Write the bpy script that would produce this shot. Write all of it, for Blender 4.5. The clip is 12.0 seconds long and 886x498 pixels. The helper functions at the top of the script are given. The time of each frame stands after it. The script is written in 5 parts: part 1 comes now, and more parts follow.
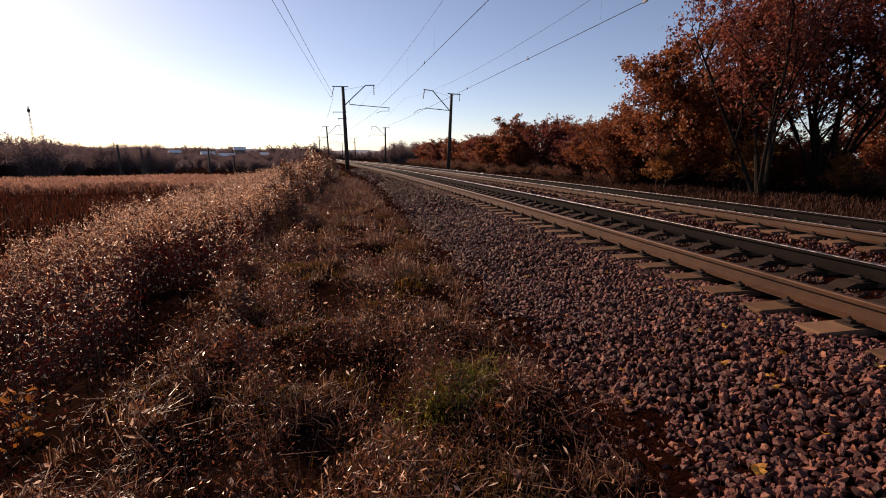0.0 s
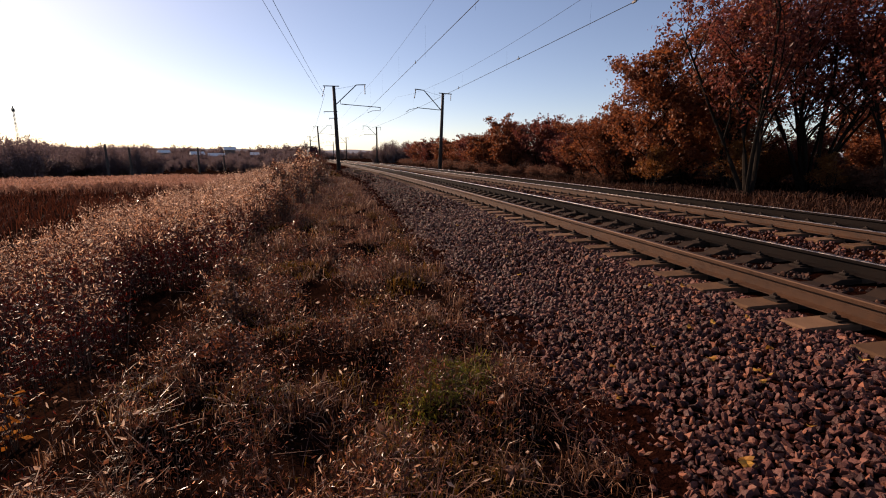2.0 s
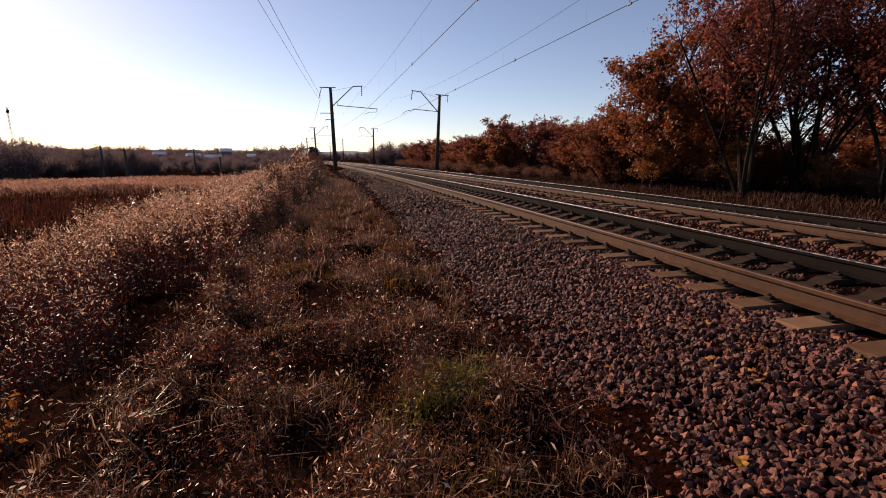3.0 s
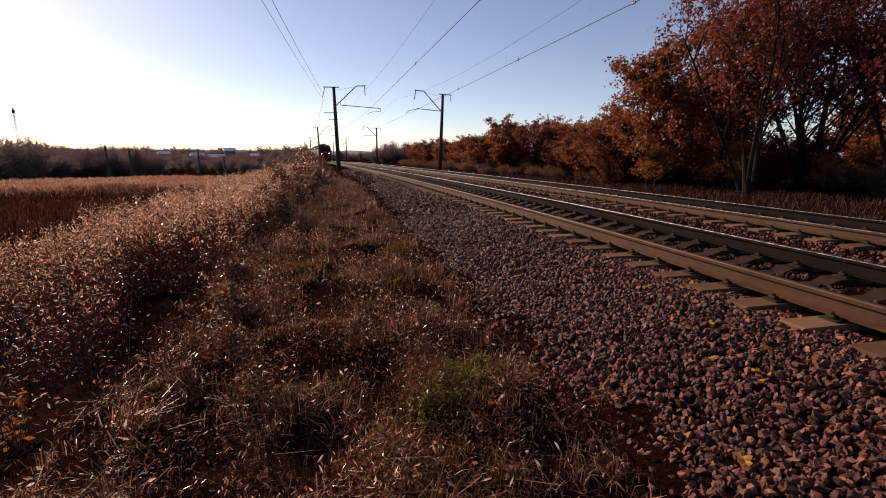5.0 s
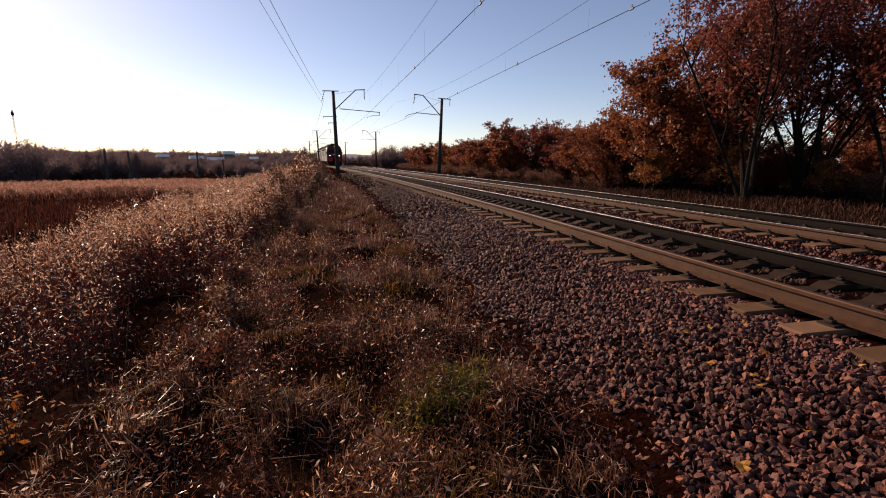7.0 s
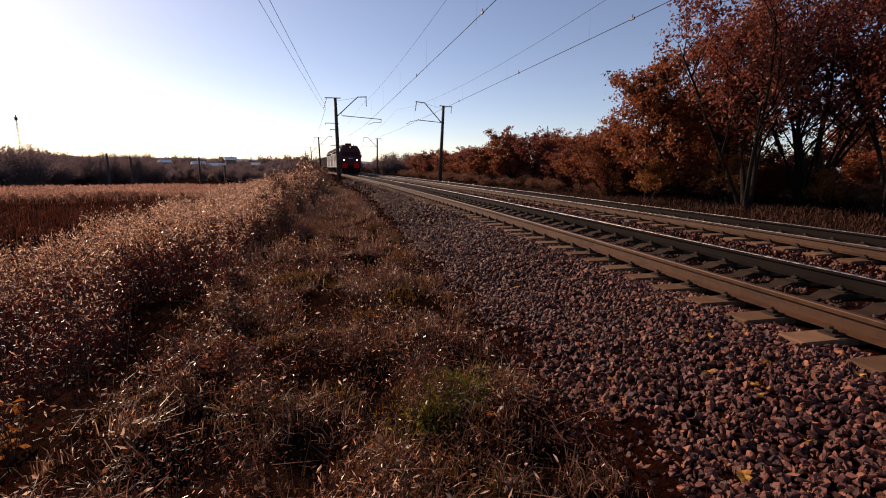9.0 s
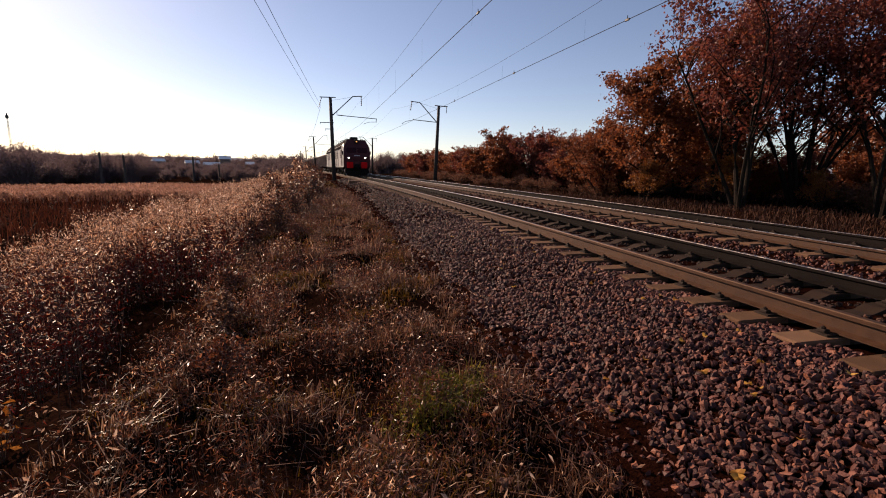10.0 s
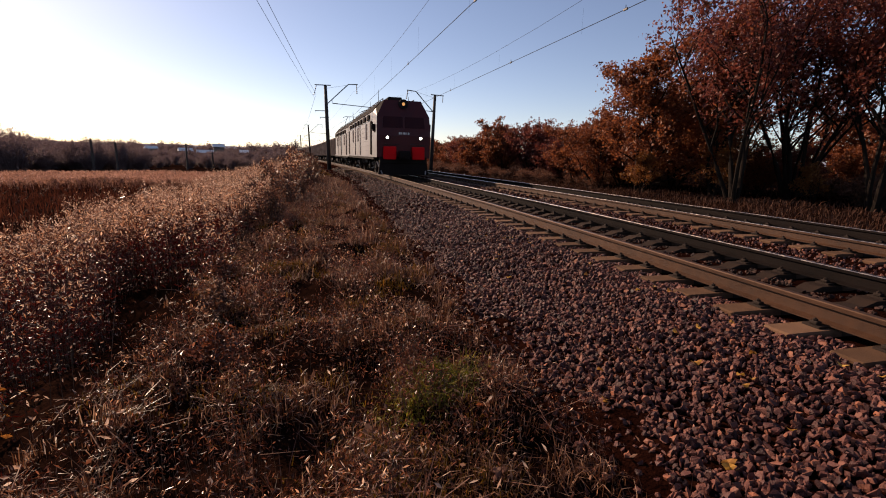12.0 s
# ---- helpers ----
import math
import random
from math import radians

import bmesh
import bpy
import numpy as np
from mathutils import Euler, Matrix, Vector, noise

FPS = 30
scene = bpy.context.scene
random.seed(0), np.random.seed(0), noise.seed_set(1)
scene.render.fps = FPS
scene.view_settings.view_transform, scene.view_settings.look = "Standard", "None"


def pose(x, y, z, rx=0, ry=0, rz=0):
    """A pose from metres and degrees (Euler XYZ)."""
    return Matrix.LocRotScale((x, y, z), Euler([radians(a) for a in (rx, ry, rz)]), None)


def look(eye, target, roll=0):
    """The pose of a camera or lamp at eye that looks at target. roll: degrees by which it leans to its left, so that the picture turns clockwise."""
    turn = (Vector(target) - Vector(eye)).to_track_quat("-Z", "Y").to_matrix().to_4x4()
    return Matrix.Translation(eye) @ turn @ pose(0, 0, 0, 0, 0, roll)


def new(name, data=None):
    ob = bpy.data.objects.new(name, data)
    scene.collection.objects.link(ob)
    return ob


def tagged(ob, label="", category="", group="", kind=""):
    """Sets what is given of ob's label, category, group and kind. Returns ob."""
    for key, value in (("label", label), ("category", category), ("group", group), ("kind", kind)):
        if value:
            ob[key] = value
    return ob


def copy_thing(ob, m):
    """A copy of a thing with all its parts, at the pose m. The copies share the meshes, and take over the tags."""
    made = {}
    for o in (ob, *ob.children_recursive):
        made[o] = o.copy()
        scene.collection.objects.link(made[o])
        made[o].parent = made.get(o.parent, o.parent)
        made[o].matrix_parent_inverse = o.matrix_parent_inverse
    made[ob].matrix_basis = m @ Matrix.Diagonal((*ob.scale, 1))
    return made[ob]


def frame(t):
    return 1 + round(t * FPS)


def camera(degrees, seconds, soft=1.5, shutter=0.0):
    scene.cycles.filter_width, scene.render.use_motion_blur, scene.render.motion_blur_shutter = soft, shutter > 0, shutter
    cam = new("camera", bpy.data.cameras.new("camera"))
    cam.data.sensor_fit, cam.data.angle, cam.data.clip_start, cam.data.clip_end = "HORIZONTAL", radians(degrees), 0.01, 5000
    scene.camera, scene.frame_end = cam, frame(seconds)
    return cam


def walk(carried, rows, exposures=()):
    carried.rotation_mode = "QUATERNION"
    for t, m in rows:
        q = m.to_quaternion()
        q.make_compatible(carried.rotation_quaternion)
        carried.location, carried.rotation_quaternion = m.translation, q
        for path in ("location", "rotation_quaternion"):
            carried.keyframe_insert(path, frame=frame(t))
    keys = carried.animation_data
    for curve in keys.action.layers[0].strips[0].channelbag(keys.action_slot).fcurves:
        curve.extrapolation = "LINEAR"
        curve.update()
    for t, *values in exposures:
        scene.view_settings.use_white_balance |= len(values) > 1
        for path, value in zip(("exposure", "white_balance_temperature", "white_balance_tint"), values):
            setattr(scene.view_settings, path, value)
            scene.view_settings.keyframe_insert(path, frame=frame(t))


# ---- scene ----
cam = camera(88.49, 12.0, soft=1.03)
PATH = [
    (0.0, 0.006, 0.031, 1.349, 78.32, 0.44, -11.95),
    (0.5, 0.005, 0.035, 1.343, 78.12, 0.60, -12.37),
    (1.0, -0.000, 0.030, 1.344, 78.20, 0.32, -12.53),
    (1.5, 0.003, 0.027, 1.341, 77.98, 0.07, -12.75),
    (2.0, 0.003, 0.015, 1.346, 78.28, 0.33, -12.96),
    (2.5, 0.001, 0.009, 1.347, 78.36, 0.44, -13.16),
    (3.0, 0.006, 0.007, 1.347, 78.45, 0.30, -13.34),
    (5.0, 0.000, -0.002, 1.351, 78.38, 0.26, -12.95),
    (5.5, 0.000, 0.000, 1.345, 78.25, 0.44, -12.90),
    (6.0, 0.011, -0.002, 1.353, 78.63, -0.80, -12.97),
    (6.5, 0.007, -0.001, 1.347, 78.91, -0.35, -12.67),
    (7.0, 0.003, -0.001, 1.350, 78.86, 0.47, -13.11),
    (9.0, -0.011, -0.016, 1.356, 79.71, 0.81, -13.04),
    (9.5, -0.017, -0.015, 1.357, 79.57, 1.08, -13.34),
    (10.0, -0.013, -0.012, 1.357, 79.70, 0.99, -13.66),
    (10.5, -0.010, -0.006, 1.352, 79.62, 1.55, -14.26),
    (11.0, -0.006, -0.001, 1.340, 78.37, 2.11, -13.78),
    (11.5, 0.001, -0.002, 1.349, 78.37, 1.11, -13.31),
    (12.0, -0.008, 0.007, 1.350, 78.49, 1.50, -14.30),
]
walk(cam, [(t, pose(x, y, z, tilt, 0, yaw) @ pose(0, 0, 0, 0, 0, roll)) for t, x, y, z, tilt, roll, yaw in PATH],
     [(0.0, 0.5, 7500, 23), (12.0, 0.5, 7500, 23)])

# ---- sky and sun ----
SUN_LEFT, SUN_HIGH = 36.0, 27.0          # degrees left of the line ahead (+y) and above the horizon
world = bpy.data.worlds.new("sky")
scene.world = world
world.use_nodes = True
sky = world.node_tree.nodes.new("ShaderNodeTexSky")
sky.sky_type, sky.sun_disc = "NISHITA", False
sky.sun_elevation, sky.sun_rotation = radians(SUN_HIGH), radians(-SUN_LEFT)
sky.air_density, sky.dust_density, sky.ozone_density, sky.altitude = 0.75, 0.3, 2.0, 50
world.node_tree.nodes["Background"].inputs["Strength"].default_value = 0.095
world.node_tree.links.new(sky.outputs["Color"], world.node_tree.nodes["Background"].inputs["Color"])
sun = new("sun", bpy.data.lights.new("sun", "SUN"))
sun.data.energy, sun.data.angle, sun.data.color = 5.0, radians(0.6), (1.0, 0.82, 0.62)
sun_from = Vector((-math.sin(radians(SUN_LEFT)) * math.cos(radians(SUN_HIGH)),
                   math.cos(radians(SUN_LEFT)) * math.cos(radians(SUN_HIGH)), math.sin(radians(SUN_HIGH))))
sun.matrix_world = look(sun_from * 60, (0, 0, 0))

# ---- the line of the track ----
AXIS, GAUGE, SECOND, PITCH = 4.96, 1.595, 4.1, 0.543


def bend(y):
    """How far the track has swung to the left at y."""
    a = max(0.0, y - 4)
    return 0.023 * (math.hypot(a, 6) - 6) + 0.0003 * max(0.0, y) ** 2


def axis(y):
    return AXIS - bend(y)


def heading(y):
    """Degrees by which the track points left of +y."""
    return math.degrees(math.atan2(bend(y + 0.5) - bend(y - 0.5), 1.0))


def fall(y):
    """Height of the sleepers' tops."""
    return -0.005 * (math.hypot(max(0.0, y - 8), 10) - 10)


def on_track(y, u=0.0, dz=0.0):
    a = radians(heading(y))
    return Vector((axis(y) + u * math.cos(a), y + u * math.sin(a), fall(y) + dz))


PROFILE = ((-400, -3.4), (-90, -3.0), (-40, -2.3), (-11, -1.75), (-9.2, -1.6), (-7.6, -1.0), (-6.6, -0.55), (-6.1, -0.42), (-5.0, -0.36),
           (-3.7, -0.36), (-3.2, -0.42), (-1.5, -0.45), (6, -0.45), (8.2, -0.62), (11, -0.95), (15, -1.0), (40, -0.9), (400, -1.2))


def relief(u, y):
    """Height of the ground u metres to the right of the near track's axis."""
    z = np.interp(u, [p[0] for p in PROFILE], [p[1] for p in PROFILE])
    return float(z) + (fall(y) if y < 260 else fall(260)) * max(0.0, 1 - abs(u) / 60)


def mound(x, y):
    return noise.noise((x * 2.1, y * 2.1, 4))


def ground_z(x, y):
    u = x - axis(min(y, 260))
    n = 0.0
    if not -3.6 < u < 8:
        n = 0.11 * noise.noise((x * 0.9, y * 0.9, 0)) + (0.18 * min(1.0, max(0.0, (-3.5 - u) / 0.5)) if -8 < u < 0 else 0.07) * mound(x, y) + 0.03 * noise.noise((x * 7, y * 7, 8))
        if u < -7 or u > 10:
            n += 0.25 * noise.noise((x * 0.12, y * 0.12, 9))
    return relief(u, y) + n


# ---- mesh helpers ----
def raw_mesh(name, verts, faces, material, smooth=False):
    """A mesh from arrays: verts (n, 3), faces (m, k)."""
    verts, faces = np.asarray(verts, np.float32), np.asarray(faces, np.int32)
    me = bpy.data.meshes.new(name)
    k = faces.shape[1]
    me.vertices.add(len(verts))
    me.vertices.foreach_set("co", verts.ravel())
    me.loops.add(faces.size)
    me.loops.foreach_set("vertex_index", faces.ravel())
    me.polygons.add(len(faces))
    me.polygons.foreach_set("loop_start", np.arange(0, faces.size, k, dtype=np.int32))
    me.polygons.foreach_set("use_smooth", np.full(len(faces), smooth))
    me.update(calc_edges=True)
    me.validate()
    me.materials.append(material)
    return me


def thing(name, label, category, m=None, group="", kind=""):
    ob = new(name)
    ob.empty_display_size = 0.2
    if m is not None:
        ob.matrix_basis = m
    return tagged(ob, label, category, group, kind)


def part(name, bm, material, parent, label="", m=None, smooth=False):
    """Links a bmesh, or a mesh, as one mesh object under a thing or a part."""
    if isinstance(bm, bmesh.types.BMesh):
        me = bpy.data.meshes.new(name)
        bm.normal_update()
        bm.to_mesh(me)
        bm.free()
        me.materials.append(material)
        if smooth:
            me.polygons.foreach_set("use_smooth", np.full(len(me.polygons), True))
    else:
        me = bm
    ob = new(name, me)
    ob.parent = parent
    if m is not None:
        ob.matrix_basis = m
    return tagged(ob, label)


def box(bm, x0, y0, z0, x1, y1, z1, bevel=0.0, m=None):
    g = bmesh.ops.create_cube(bm, size=1, matrix=Matrix.LocRotScale(((x0 + x1) / 2, (y0 + y1) / 2, (z0 + z1) / 2), None, (x1 - x0, y1 - y0, z1 - z0)))
    vs = g["verts"]
    if bevel:
        es = list({e for v in vs for e in v.link_edges})
        r = bmesh.ops.bevel(bm, geom=es, offset=bevel, segments=1, affect="EDGES", profile=0.6)
        vs = list({v for f in r["faces"] for v in f.verts} | {v for v in vs if v.is_valid})
    if m is not None:
        bmesh.ops.transform(bm, matrix=m, verts=vs)
    return bm


def tube(bm, points, radii, sides=8, cap=True):
    """A tapered tube along points."""
    rings = []
    pts = [Vector(p) for p in points]
    for i, p in enumerate(pts):
        d = (pts[min(i + 1, len(pts) - 1)] - pts[max(i - 1, 0)]).normalized()
        a = d.orthogonal().normalized() if abs(d.z) < 0.9 else d.cross(Vector((0, 1, 0))).normalized()
        b = d.cross(a)
        r = radii[i] if isinstance(radii, (list, tuple)) else radii
        rings.append([bm.verts.new(p + a * (r * math.cos(t)) + b * (r * math.sin(t))) for t in [2 * math.pi * k / sides for k in range(sides)]])
    for r0, r1 in zip(rings, rings[1:]):
        for k in range(sides):
            bm.faces.new((r0[k], r0[(k + 1) % sides], r1[(k + 1) % sides], r1[k]))
    if cap:
        bm.faces.new(rings[0][::-1])
        bm.faces.new(rings[-1])
    return bm


def bm_new():
    return bmesh.new()


# ---- materials ----
def material(name, ramp, scale=8.0, rough=0.8, bump=0.0, bump_scale=60.0, metal=0.0, spec=0.5, islands=0.0, objects=0.0, translucent=0.0, detail=6.0, coat=0.0):
    """A procedural surface. ramp: (position, colour) stops over noise at two scales; islands, objects: how much single pieces differ."""
    m = bpy.data.materials.new(name)
    m.use_nodes = True
    nt = m.node_tree
    nd, ln = nt.nodes, nt.links
    bsdf = nd["Principled BSDF"]
    bsdf.inputs["Roughness"].default_value = rough
    bsdf.inputs["Metallic"].default_value = metal
    bsdf.inputs["Specular IOR Level"].default_value = spec
    co = nd.new("ShaderNodeTexCoord")
    n1 = nd.new("ShaderNodeTexNoise")
    n1.inputs["Scale"].default_value, n1.inputs["Detail"].default_value = scale, detail
    n2 = nd.new("ShaderNodeTexNoise")
    n2.inputs["Scale"].default_value, n2.inputs["Detail"].default_value = scale * 0.13, 3
    ln.new(co.outputs["Object"], n1.inputs["Vector"])
    ln.new(co.outputs["Object"], n2.inputs["Vector"])
    add = nd.new("ShaderNodeMath")
    add.operation = "MULTIPLY_ADD"
    add.inputs[1].default_value = 0.55
    ln.new(n1.outputs["Fac"], add.inputs[0])
    half = nd.new("ShaderNodeMath")
    half.operation = "MULTIPLY"
    half.inputs[1].default_value = 0.45
    ln.new(n2.outputs["Fac"], half.inputs[0])
    ln.new(half.outputs[0], add.inputs[2])
    fac = add.outputs[0]
    for amount, node, socket in ((islands, "ShaderNodeNewGeometry", "Random Per Island"), (objects, "ShaderNodeObjectInfo", "Random")):
        if amount:
            g = nd.new(node)
            mx = nd.new("ShaderNodeMix")
            mx.inputs["Factor"].default_value = amount
            ln.new(fac, mx.inputs["A"])
            ln.new(g.outputs[socket], mx.inputs["B"])
            fac = mx.outputs["Result"]
    cr = nd.new("ShaderNodeValToRGB")
    els = cr.color_ramp.elements
    while len(els) < len(ramp):
        els.new(0.5)
    for e, (pos, col) in zip(els, ramp):
        e.position, e.color = pos, (*col, 1)
    ln.new(fac, cr.inputs["Fac"])
    ln.new(cr.outputs["Color"], bsdf.inputs["Base Color"])
    rr = nd.new("ShaderNodeMapRange")
    rr.inputs["From Min"].default_value, rr.inputs["From Max"].default_value = 0.3, 0.7
    rr.inputs["To Min"].default_value, rr.inputs["To Max"].default_value = max(0.05, rough - 0.12), min(1, rough + 0.12)
    ln.new(n1.outputs["Fac"], rr.inputs["Value"])
    ln.new(rr.outputs["Result"], bsdf.inputs["Roughness"])
    if bump:
        n3 = nd.new("ShaderNodeTexNoise")
        n3.inputs["Scale"].default_value, n3.inputs["Detail"].default_value = bump_scale, 5
        ln.new(co.outputs["Object"], n3.inputs["Vector"])
        bp = nd.new("ShaderNodeBump")
        bp.inputs["Strength"].default_value, bp.inputs["Distance"].default_value = bump, 0.02
        ln.new(n3.outputs["Fac"], bp.inputs["Height"])
        ln.new(bp.outputs["Normal"], bsdf.inputs["Normal"])
    if translucent:
        tl = nd.new("ShaderNodeBsdfTranslucent")
        ln.new(cr.outputs["Color"], tl.inputs["Color"])
        mix = nd.new("ShaderNodeMixShader")
        mix.inputs["Fac"].default_value = translucent
        ln.new(bsdf.outputs["BSDF"], mix.inputs[1])
        ln.new(tl.outputs["BSDF"], mix.inputs[2])
        ln.new(mix.outputs["Shader"], nd["Material Output"].inputs["Surface"])
    return m


def glow(name, colour, strength):
    m = bpy.data.materials.new(name)
    m.use_nodes = True
    b = m.node_tree.nodes["Principled BSDF"]
    b.inputs["Base Color"].default_value = (*colour, 1)
    b.inputs["Emission Color"].default_value, b.inputs["Emission Strength"].default_value = (*colour, 1), strength
    return m


# near-black: the shade between the plants is put into the ground colour
soil = material("shade_dark_soil_litter", [(0.3, (0.0030, 0.0015, 0.0011)), (0.48, (0.0082, 0.0036, 0.0026)), (0.6, (0.0167, 0.0070, 0.0048)), (0.75, (0.0089, 0.0054, 0.0026))], 5, 0.95, 0.8, 40, spec=0.0)
# the brightest stop paints sun glints on single blades
dry_grass = material("dry_grass", [(0.15, (0.0310, 0.0105, 0.0064)), (0.45, (0.0912, 0.0366, 0.0188)), (0.7, (0.1966, 0.0893, 0.0467)), (0.9, (0.5900, 0.3550, 0.2346))], 2, 0.38, islands=0.75, translucent=0.35, spec=0.32)
olive_grass = material("olive_grass", [(0.15, (0.0369, 0.0208, 0.0018)), (0.5, (0.1031, 0.0531, 0.0051)), (0.9, (0.2060, 0.0913, 0.0101))], 2, 0.5, islands=0.7, translucent=0.4, spec=0.2)
green_grass = material("green_grass", [(0.15, (0.0711, 0.0723, 0.0062)), (0.5, (0.1702, 0.1628, 0.0143)), (0.9, (0.3410, 0.2532, 0.0305))], 2, 0.5, islands=0.7, translucent=0.4)
# shade inside the tall weeds is put into this dark withered brown
weed_leaf = material("weed_leaf_shade_tone", [(0.2, (0.0138, 0.0010, 0.0004)), (0.55, (0.0437, 0.0032, 0.0014)), (0.8, (0.1034, 0.0094, 0.0039)), (0.98, (0.3443, 0.0440, 0.0215))], 3, 0.38, islands=0.8, translucent=0.3, spec=0.25)
weed_low = material("low_weed_leaf", [(0.2, (0.0235, 0.0063, 0.0031)), (0.5, (0.0755, 0.0203, 0.0094)), (0.75, (0.1680, 0.0511, 0.0246)), (0.97, (0.5372, 0.2039, 0.1130))], 3, 0.34, islands=0.8, translucent=0.35, spec=0.36)
bush_leaf = material("withered_bush_leaf", [(0.2, (0.0259, 0.0088, 0.0047)), (0.5, (0.0831, 0.0284, 0.0142)), (0.75, (0.1848, 0.0716, 0.0369)), (0.97, (0.5910, 0.2855, 0.1696))], 3, 0.34, islands=0.8, translucent=0.35, spec=0.36)
# paler tone painting sunlit tops and glints on weeds and bushes
weed_top = material("weed_leaf_lit_tone", [(0.32, (0.0419, 0.0100, 0.0048)), (0.54, (0.1419, 0.0412, 0.0169)), (0.71, (0.5080, 0.2183, 0.1073)), (0.9, (1.0395, 0.6510, 0.4180))], 3, 0.32, islands=0.85, translucent=0.42, spec=0.45)
bank = material("dead_bank_grass", [(0.1, (0.018, 0.007, 0.0045)), (0.5, (0.05, 0.019, 0.0115)), (0.95, (0.11, 0.045, 0.026))], 1.5, 0.8, islands=0.6, translucent=0.2, spec=0.2)
brush = material("dead_brushwood_leaf", [(0.1, (0.07, 0.03, 0.02)), (0.5, (0.14, 0.06, 0.038)), (0.95, (0.24, 0.11, 0.07))], 1.5, 0.7, islands=0.6, translucent=0.35, spec=0.2)
plume = material("pale_seed_head", [(0.2, (0.1487, 0.0711, 0.0473)), (0.55, (0.3964, 0.2210, 0.1502)), (0.95, (0.9085, 0.6631, 0.5057))], 3, 0.6, islands=0.8, translucent=0.42, spec=0.1)
meadow = material("red_brown_meadow_grass", [(0.1, (0.0241, 0.0062, 0.0038)), (0.5, (0.0665, 0.0176, 0.0092)), (0.95, (0.1328, 0.0396, 0.0204))], 1.5, 0.7, islands=0.6, translucent=0.3, spec=0.1)
weed_stem = material("weed_stem", [(0.2, (0.035, 0.018, 0.01)), (0.8, (0.11, 0.06, 0.035))], 5, 0.7, islands=0.6)
reed = material("golden_reed", [(0.1, (0.1423, 0.0642, 0.0428)), (0.5, (0.3050, 0.1529, 0.1070)), (0.9, (0.4880, 0.2765, 0.2142))], 0.6, 0.6, islands=0.6, translucent=0.5, spec=0.2)
oak_leaf = material("rusty_oak_leaf", [(0.25, (0.0968, 0.0279, 0.0149)), (0.45, (0.1804, 0.0517, 0.0218)), (0.6, (0.2728, 0.0836, 0.0310)), (0.8, (0.3696, 0.1394, 0.0483))], 0.8, 0.5, islands=0.28, translucent=0.5, spec=0.35)
red_leaf = material("dark_red_leaf", [(0.1, (0.0559, 0.0148, 0.0157)), (0.5, (0.1756, 0.0438, 0.0311)), (0.95, (0.3990, 0.1263, 0.0571))], 0.8, 0.5, islands=0.3, translucent=0.45, spec=0.35)
gold_leaf = material("yellow_orange_leaf", [(0.1, (0.1400, 0.0394, 0.0072)), (0.5, (0.2380, 0.0788, 0.0144)), (0.95, (0.3500, 0.1462, 0.0360))], 0.35, 0.5, islands=0.6, translucent=0.5)
yellow_leaf = material("yellow_fallen_leaf", [(0.2, (0.30, 0.13, 0.025)), (0.6, (0.48, 0.25, 0.05)), (0.9, (0.55, 0.33, 0.09))], 20, 0.6, objects=0.6, translucent=0.3, spec=0.2)
# grey-brown lightened and made purplish, painting haze over the far thickets
grey_twig = material("haze_tinted_brown_twig", [(0.1, (0.0789, 0.0499, 0.0505)), (0.5, (0.1644, 0.1109, 0.1111)), (0.95, (0.2762, 0.1940, 0.1935))], 0.4, 0.8, islands=0.3, translucent=0.35)
bark = material("bark", [(0.25, (0.0060, 0.0040, 0.0030)), (0.6, (0.0175, 0.0120, 0.0095)), (0.8, (0.0300, 0.0215, 0.0175))], 6, 0.9, 0.8, 25, spec=0.1)
stone = material("crushed_stone", [(0.04, (0.0155, 0.0050, 0.0055)), (0.22, (0.0385, 0.0123, 0.0111)), (0.4, (0.0655, 0.0186, 0.0147)), (0.55, (0.0810, 0.0281, 0.0230)), (0.7, (0.1156, 0.0396, 0.0294)), (0.84, (0.1658, 0.0628, 0.0421)), (0.93, (0.2621, 0.0809, 0.0370)), (0.985, (0.3237, 0.1617, 0.1149))], 14, 0.6, 0.4, 90, islands=0.8, spec=0.24)
stone_piece = material("crushed_stone_piece", [(0.04, (0.0155, 0.0050, 0.0055)), (0.22, (0.0385, 0.0123, 0.0111)), (0.4, (0.0655, 0.0186, 0.0147)), (0.55, (0.0810, 0.0281, 0.0230)), (0.7, (0.1156, 0.0396, 0.0294)), (0.84, (0.1658, 0.0628, 0.0421)), (0.93, (0.2621, 0.0809, 0.0370)), (0.985, (0.3237, 0.1617, 0.1149))], 30, 0.6, 0.4, 90, objects=0.75, spec=0.24)
# near-black sheet painting the shade in the gaps between the stones
bed = material("shade_dark_ballast_bed", [(0.3, (0.0038, 0.0012, 0.0009)), (0.5, (0.0107, 0.0033, 0.0023)), (0.7, (0.0215, 0.0067, 0.0042))], 22, 0.95, 1.0, 45, spec=0.0)
concrete = material("sleeper_concrete", [(0.3, (0.0759, 0.0391, 0.0214)), (0.55, (0.1250, 0.0661, 0.0382)), (0.75, (0.1786, 0.0995, 0.0598))], 9, 0.85, 0.35, 120, objects=0.35, spec=0.12)
# dark copies for between the rails: shade and lens falloff painted in, besides oil
shaded_oily_concrete = material("shade_and_oil_sleeper_concrete", [(0.3, (0.0180, 0.0100, 0.0068)), (0.55, (0.0330, 0.0190, 0.0125)), (0.75, (0.0560, 0.0330, 0.0210))], 9, 0.85, 0.35, 120, objects=0.35, spec=0.12)
